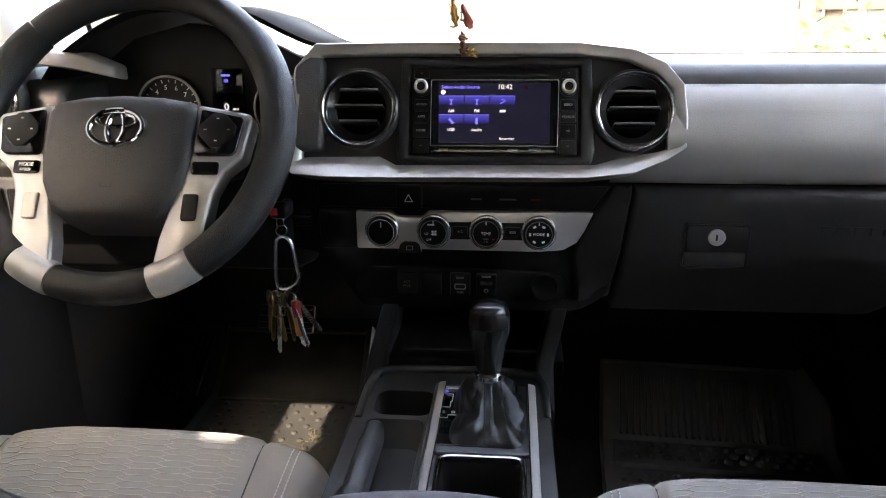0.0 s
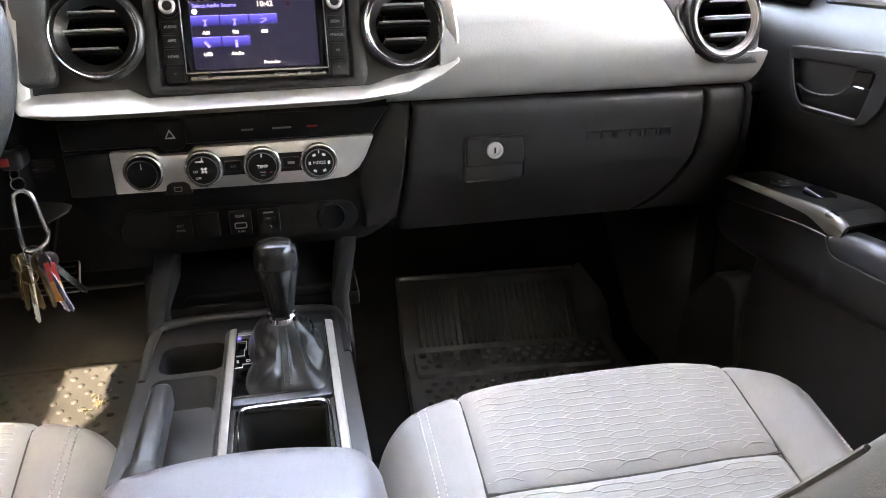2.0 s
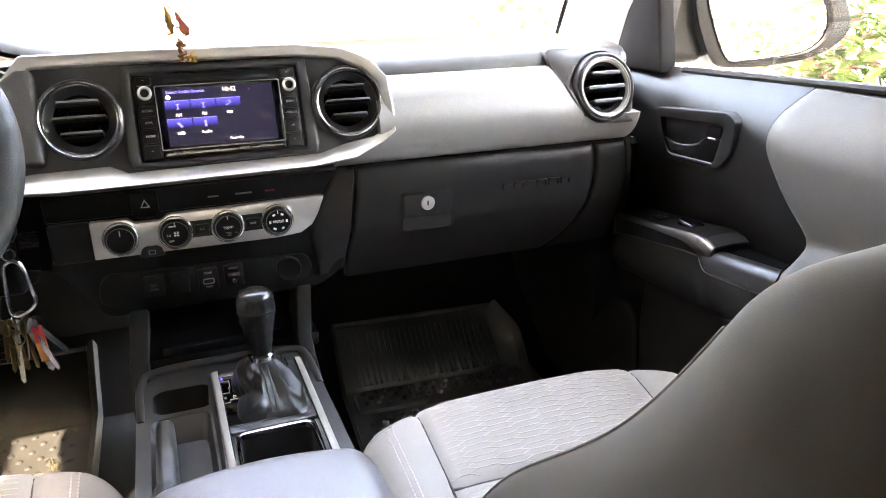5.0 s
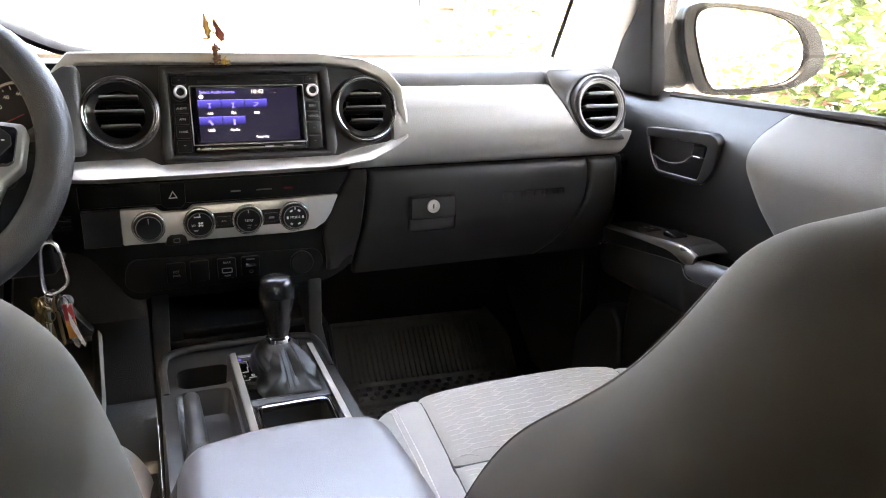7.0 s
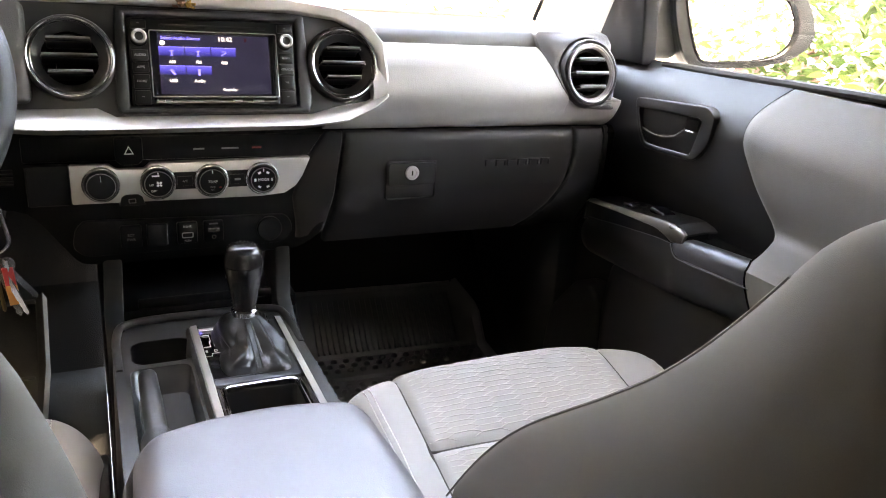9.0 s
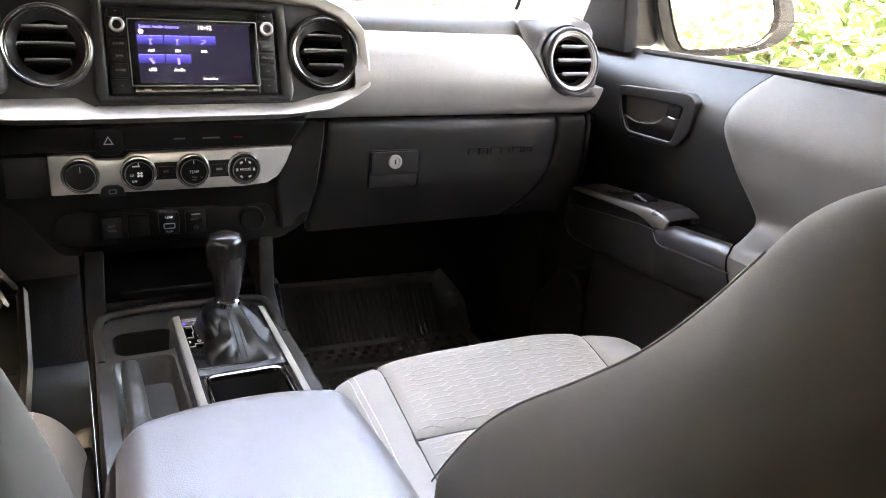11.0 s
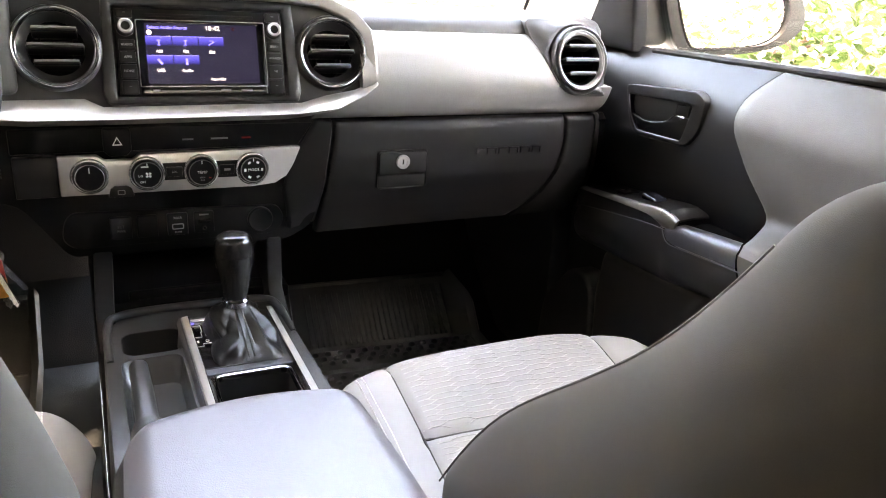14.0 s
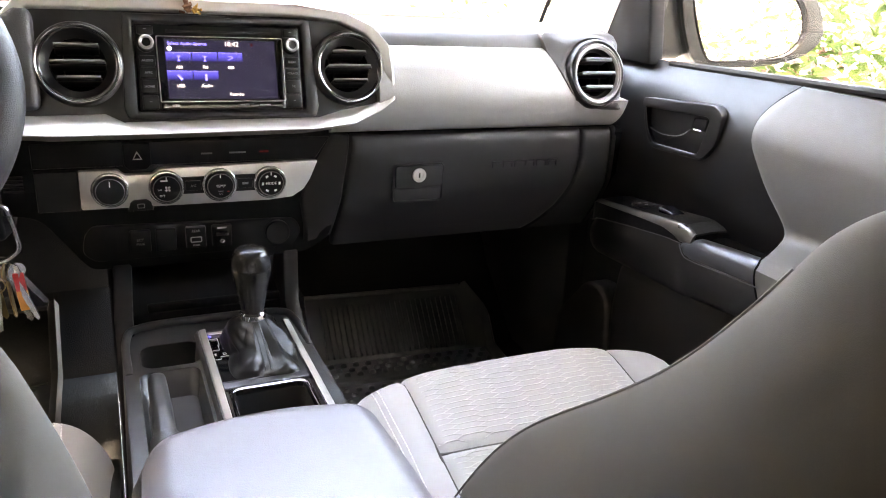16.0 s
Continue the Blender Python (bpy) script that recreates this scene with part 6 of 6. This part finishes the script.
carab = spline([(0.000, 0, -0.028), (0.008, 0, -0.030), (0.013, 0, -0.040), (0.019, 0, -0.075), (0.016, 0, -0.088), (0.004, 0, -0.097), (-0.006, 0, -0.097), (-0.010, 0, -0.088), (-0.009, 0, -0.05), (-0.007, 0, -0.034)], 6, True)
part("carabiner", tube(carab, 0.0027, 10, True), ALLOY, keys, "grey aluminium carabiner", m=pose(0.004, -0.006, 0))
part("carabiner_gate", tube([(0.014, -0.004, -0.042), (0.019, -0.004, -0.074)], 0.0030, 8), STEEL, keys, m=pose(0.004, -0.003, 0))


def key(mat, turn, tilt, length, dx, name="key"):
    bow = lathe([(0.011, 0), (0.011, 0.002), (0.0035, 0.002), (0.0035, 0)], 20, closed=True)
    blade = prism([(-0.0035, -0.009), (0.0035, -0.009), (0.0035, -length + 0.003), (0, -length), (-0.002, -length + 0.004), (-0.0035, -length + 0.006), (-0.0022, -length + 0.010), (-0.0035, -length + 0.014), (-0.0025, -length + 0.018), (-0.0035, -length + 0.022)], "xz", -0.002, 0.0)
    part(name, joined(bow, blade), mat, keys, m=pose(dx, -0.006, -0.112, 0, tilt, turn))


part("split_ring", ringed(0.010, 0.0009), STEEL, keys, m=pose(0.002, -0.006, -0.103, 0, 0, 30))
part("split_ring", ringed(0.009, 0.0009), BRASS, keys, m=pose(-0.006, -0.010, -0.128, 0, 0, 10))
key(BRASS, 20, -6, 0.062, -0.008)
key(BRASS, -50, 12, 0.050, -0.016)
key(STEEL, 35, -32, 0.062, 0.016)
key(BRASS, 75, -10, 0.066, 0.004)
key(STEEL, -15, 4, 0.078, -0.004)
key(BRASS, 60, 8, 0.058, -0.012)
key(STEEL, 10, -14, 0.070, 0.008)
key(ALLOY, -30, -24, 0.066, 0.012)
part("tag", box(0.008, -0.011, -0.132, 0.012, 0.002, 0.036, 0.001, m=pose(0, 0, 0, 0, -5)), RED, keys, "red and yellow tag")
part("tag_end", box(0.008, -0.0114, -0.150, 0.0125, 0.0022, 0.026, 0.001, m=pose(0, 0, 0, 0, -5)), AMBER, keys, "amber end of the tag")

# ---- dried flower charm ----
charm = thing("hanging_charm", "dried red and yellow flower charm on a thread", "charm", pose(-0.036, -0.02, 0.71))
PETAL = material("dried red petals", (0.38, 0.09, 0.05), 0.8, grain=300, stain=40, vary=0.4, bump=0.6, depth=0.002)
STRAW = material("dried yellow petals", (0.45, 0.26, 0.06), 0.8, grain=300, stain=40, vary=0.4, bump=0.6, depth=0.002)
HUSK = material("dried brown husk", (0.16, 0.07, 0.035), 0.85, grain=300, stain=40, vary=0.4, bump=0.6, depth=0.002)


def dried(mat, at, length, r, turn, seed, name="dried_flower"):
    rnd = random.Random(seed)
    rings = []
    for k in range(9):
        t = k / 8
        rr = r * (0.35 + 0.75 * math.sin(math.pi * min(1, 0.15 + t * 0.85))) * rnd.uniform(0.75, 1.2)
        rings.append([(rr * math.cos(a) * rnd.uniform(0.7, 1.25), rr * math.sin(a) * rnd.uniform(0.7, 1.25), length * t) for a in (2 * math.pi * i / 9 for i in range(9))])
    petals = [loft(rings)]
    for k in range(7):
        p = moved(box(0, 0, 0.004, 0.003, 0.0006, 0.007, 0), pose(rnd.uniform(-r, r) * 0.8, rnd.uniform(-r, r) * 0.8, rnd.uniform(0, length), rnd.uniform(-70, 70), rnd.uniform(-70, 70), rnd.uniform(0, 360)))
        petals.append(p)
    part(name, joined(*petals), mat, charm, m=pose(*at, 0, turn))


dried(STRAW, (-0.008, 0, 0.028), 0.034, 0.0042, -8, 1)
dried(PETAL, (0.010, 0, 0.026), 0.030, 0.0052, -22, 2)
dried(HUSK, (-0.002, 0, 0.012), 0.010, 0.0055, 20, 3)
dried(HUSK, (0.002, 0, -0.004), 0.016, 0.0045, -12, 4)
dried(STRAW, (0.006, 0, -0.003), 0.008, 0.003, 60, 5)
part("thread", tube([(0.0, 0, 0.0), (-0.002, 0, 0.03), (0.0, 0, 0.08), (0.0, 0.012, 0.432)], 0.0006, 5), SEAM, charm, "thin thread")
part("pin", lathe([(0.006, 0.428), (0.006, 0.434), (0.0, 0.436)], 12, axis="z"), TRIM, charm, m=pose(0, 0.012, 0))

# ---- floor mats ----


def floor_mat(x0, x1, mat, label, dy=0.0, rib_end=9.0, pitch=0.025, band_end=None, turn=0.0):
    """A rubber mat with a ribbed toe part and staggered studs; band_end: where a raised band of studs steps down."""
    ob = thing("floor_mat", label, "floor mat", pose(0.38, 0.2, 0, 0, 0, turn) @ pose(-0.38, -0.2, 0) if turn else None, group="rubber floor mats")
    y0, y1 = 0.262 + dy, 0.372 + dy
    slope = lambda y: 0.018 + 0.100 * max(0.0, (y - y0) / (y1 - y0))
    rows = []
    for k in range(17):
        y = -0.30 + (y0 + 0.30) * k / 6 if k <= 6 else y0 + (y1 - y0) * (k - 6) / 10
        cut = 0.040 * max(0.0, (y - y1 + 0.05) / 0.05) if band_end else 0.0
        right = x1 - cut - (0.008 * math.sin(9 * y) if band_end else 0.0)
        row = []
        for j in range(13):
            x = x0 + (right - x0) * j / 12
            row.append((x, y, slope(y)))
        lift = 0.016 if not band_end else 0.010
        rows.append([(x0 - 0.008, y, slope(y) + lift - 0.006), (x0 - 0.004, y, slope(y) + lift)] + row + [(right + 0.005, y, slope(y) + lift), (right + 0.014, y, slope(y) + lift + 0.004), (right + 0.020, y, slope(y) + lift - 0.008)])
    part("sheet", slab(rows, lambda p: p + Vector((0, 0.002, -0.006))), mat, ob, angle=50)
    top_edge = [Vector(p) + Vector((0, 0, 0.003)) for p in rows[-1][2:-3]]
    part("raised_edge", tube(top_edge, 0.005, 8), mat, ob, "raised edge")
    n = int((x1 - x0 - 0.05) / 0.0115)
    for k in range(n):
        x = x0 + 0.03 + 0.0115 * k
        if x > rib_end:
            continue
        stops = [(y0 + 0.010 + 0.084 * i / 5) for i in range(6)]
        part("rib", loft([[(x - 0.0024, y, slope(y) - 0.001), (x + 0.0024, y, slope(y) - 0.001), (x + 0.0015, y - 0.002, slope(y) + 0.0042), (x - 0.0015, y - 0.002, slope(y) + 0.0042)] for y in stops]), mat, ob)
    level, row, y = 0.016, 0, y0 - 0.022
    if band_end:
        level = 0.027
        part("stud_band", box((x0 + x1) / 2 - 0.002, (y0 - 0.006 + band_end) / 2, 0.018, x1 - x0 - 0.03, y0 - 0.006 - band_end, 0.018, 0.004), mat, ob, "raised band of studs")
    else:
        part("cross_bar", box((x0 + x1) / 2, y0 - 0.004, 0.0185, x1 - x0 - 0.01, 0.010, 0.006, 0.0025), mat, ob, "raised cross bar")
    stud = finish(lathe([(0.0068, 0.0), (0.0060, 0.0036), (0.0036, 0.0056), (0.0, 0.0060)], 14, axis="z"), "stud", mat, 60)
    while y > 0.03 + dy:
        if band_end and level > 0.02 and y < band_end + 0.012:
            level, y = 0.0165, band_end - 0.018
        x = x0 + 0.028 + (pitch / 2 if row % 2 else 0)
        while x < x1 - 0.022:
            o = new("stud", stud)
            o.parent = ob
            o.matrix_basis = pose(x, y, level)
            x += pitch
        y -= pitch * 0.74
        row += 1
    return ob


floor_mat(0.195, 0.575, MAT, "black rubber floor mat with studs and ribs", rib_end=0.53, band_end=0.180, turn=-4.0)
floor_mat(-0.560, -0.272, DUSTY, "dusty black rubber floor mat with studs, in sun", 0.11, -9.0, 0.033)
rest = thing("foot_rest", "black ribbed rubber foot rest beside the pedals", "foot rest")
part("base", prism([(0.26, 0.012), (0.32, 0.045), (0.46, 0.130), (0.48, 0.130), (0.48, 0.012)], "yz", -0.695, -0.572, 0.004), BLACK, rest)
for k in range(9):
    x = -0.686 + 0.013 * k
    part("rib", loft([[(x - 0.003, y, z - 0.002), (x + 0.003, y, z - 0.002), (x + 0.002, y - 0.003, z + 0.005), (x - 0.002, y - 0.003, z + 0.005)] for y, z in ((0.322, 0.0475), (0.455, 0.128))]), BLACK, rest)
pedals = thing("brake_pedal", "black ribbed brake pedal under the dash", "pedal", pose(-0.40, 0.36, 0.20, -35))
part("pad", box(0, 0, 0, 0.11, 0.012, 0.055, 0.005), DARK, pedals)
for k in range(4):
    part("rib", box(0, -0.008, -0.018 + 0.012 * k, 0.10, 0.005, 0.004, 0.001), DARK, pedals)
part("arm", tube([(0, 0.005, 0), (0, 0.05, 0.12), (0, 0.08, 0.30)], 0.009, 8), DARK, pedals)
rnd = random.Random(7)
bits = []
for k in range(26):
    a, r = rnd.uniform(0, 6.28), abs(rnd.gauss(0, 0.014))
    bits.append(box(0, 0, 0, 0.006, 0.0015, 0.002, 0, m=pose(-0.322 + r * math.cos(a), 0.235 + r * math.sin(a) * 1.3, 0.0225, 0, rnd.uniform(-20, 20), rnd.uniform(0, 180))))
solid("debris", joined(*bits), CHAFF, "small heap of dry plant bits on the floor mat", "debris", kind="stuff")
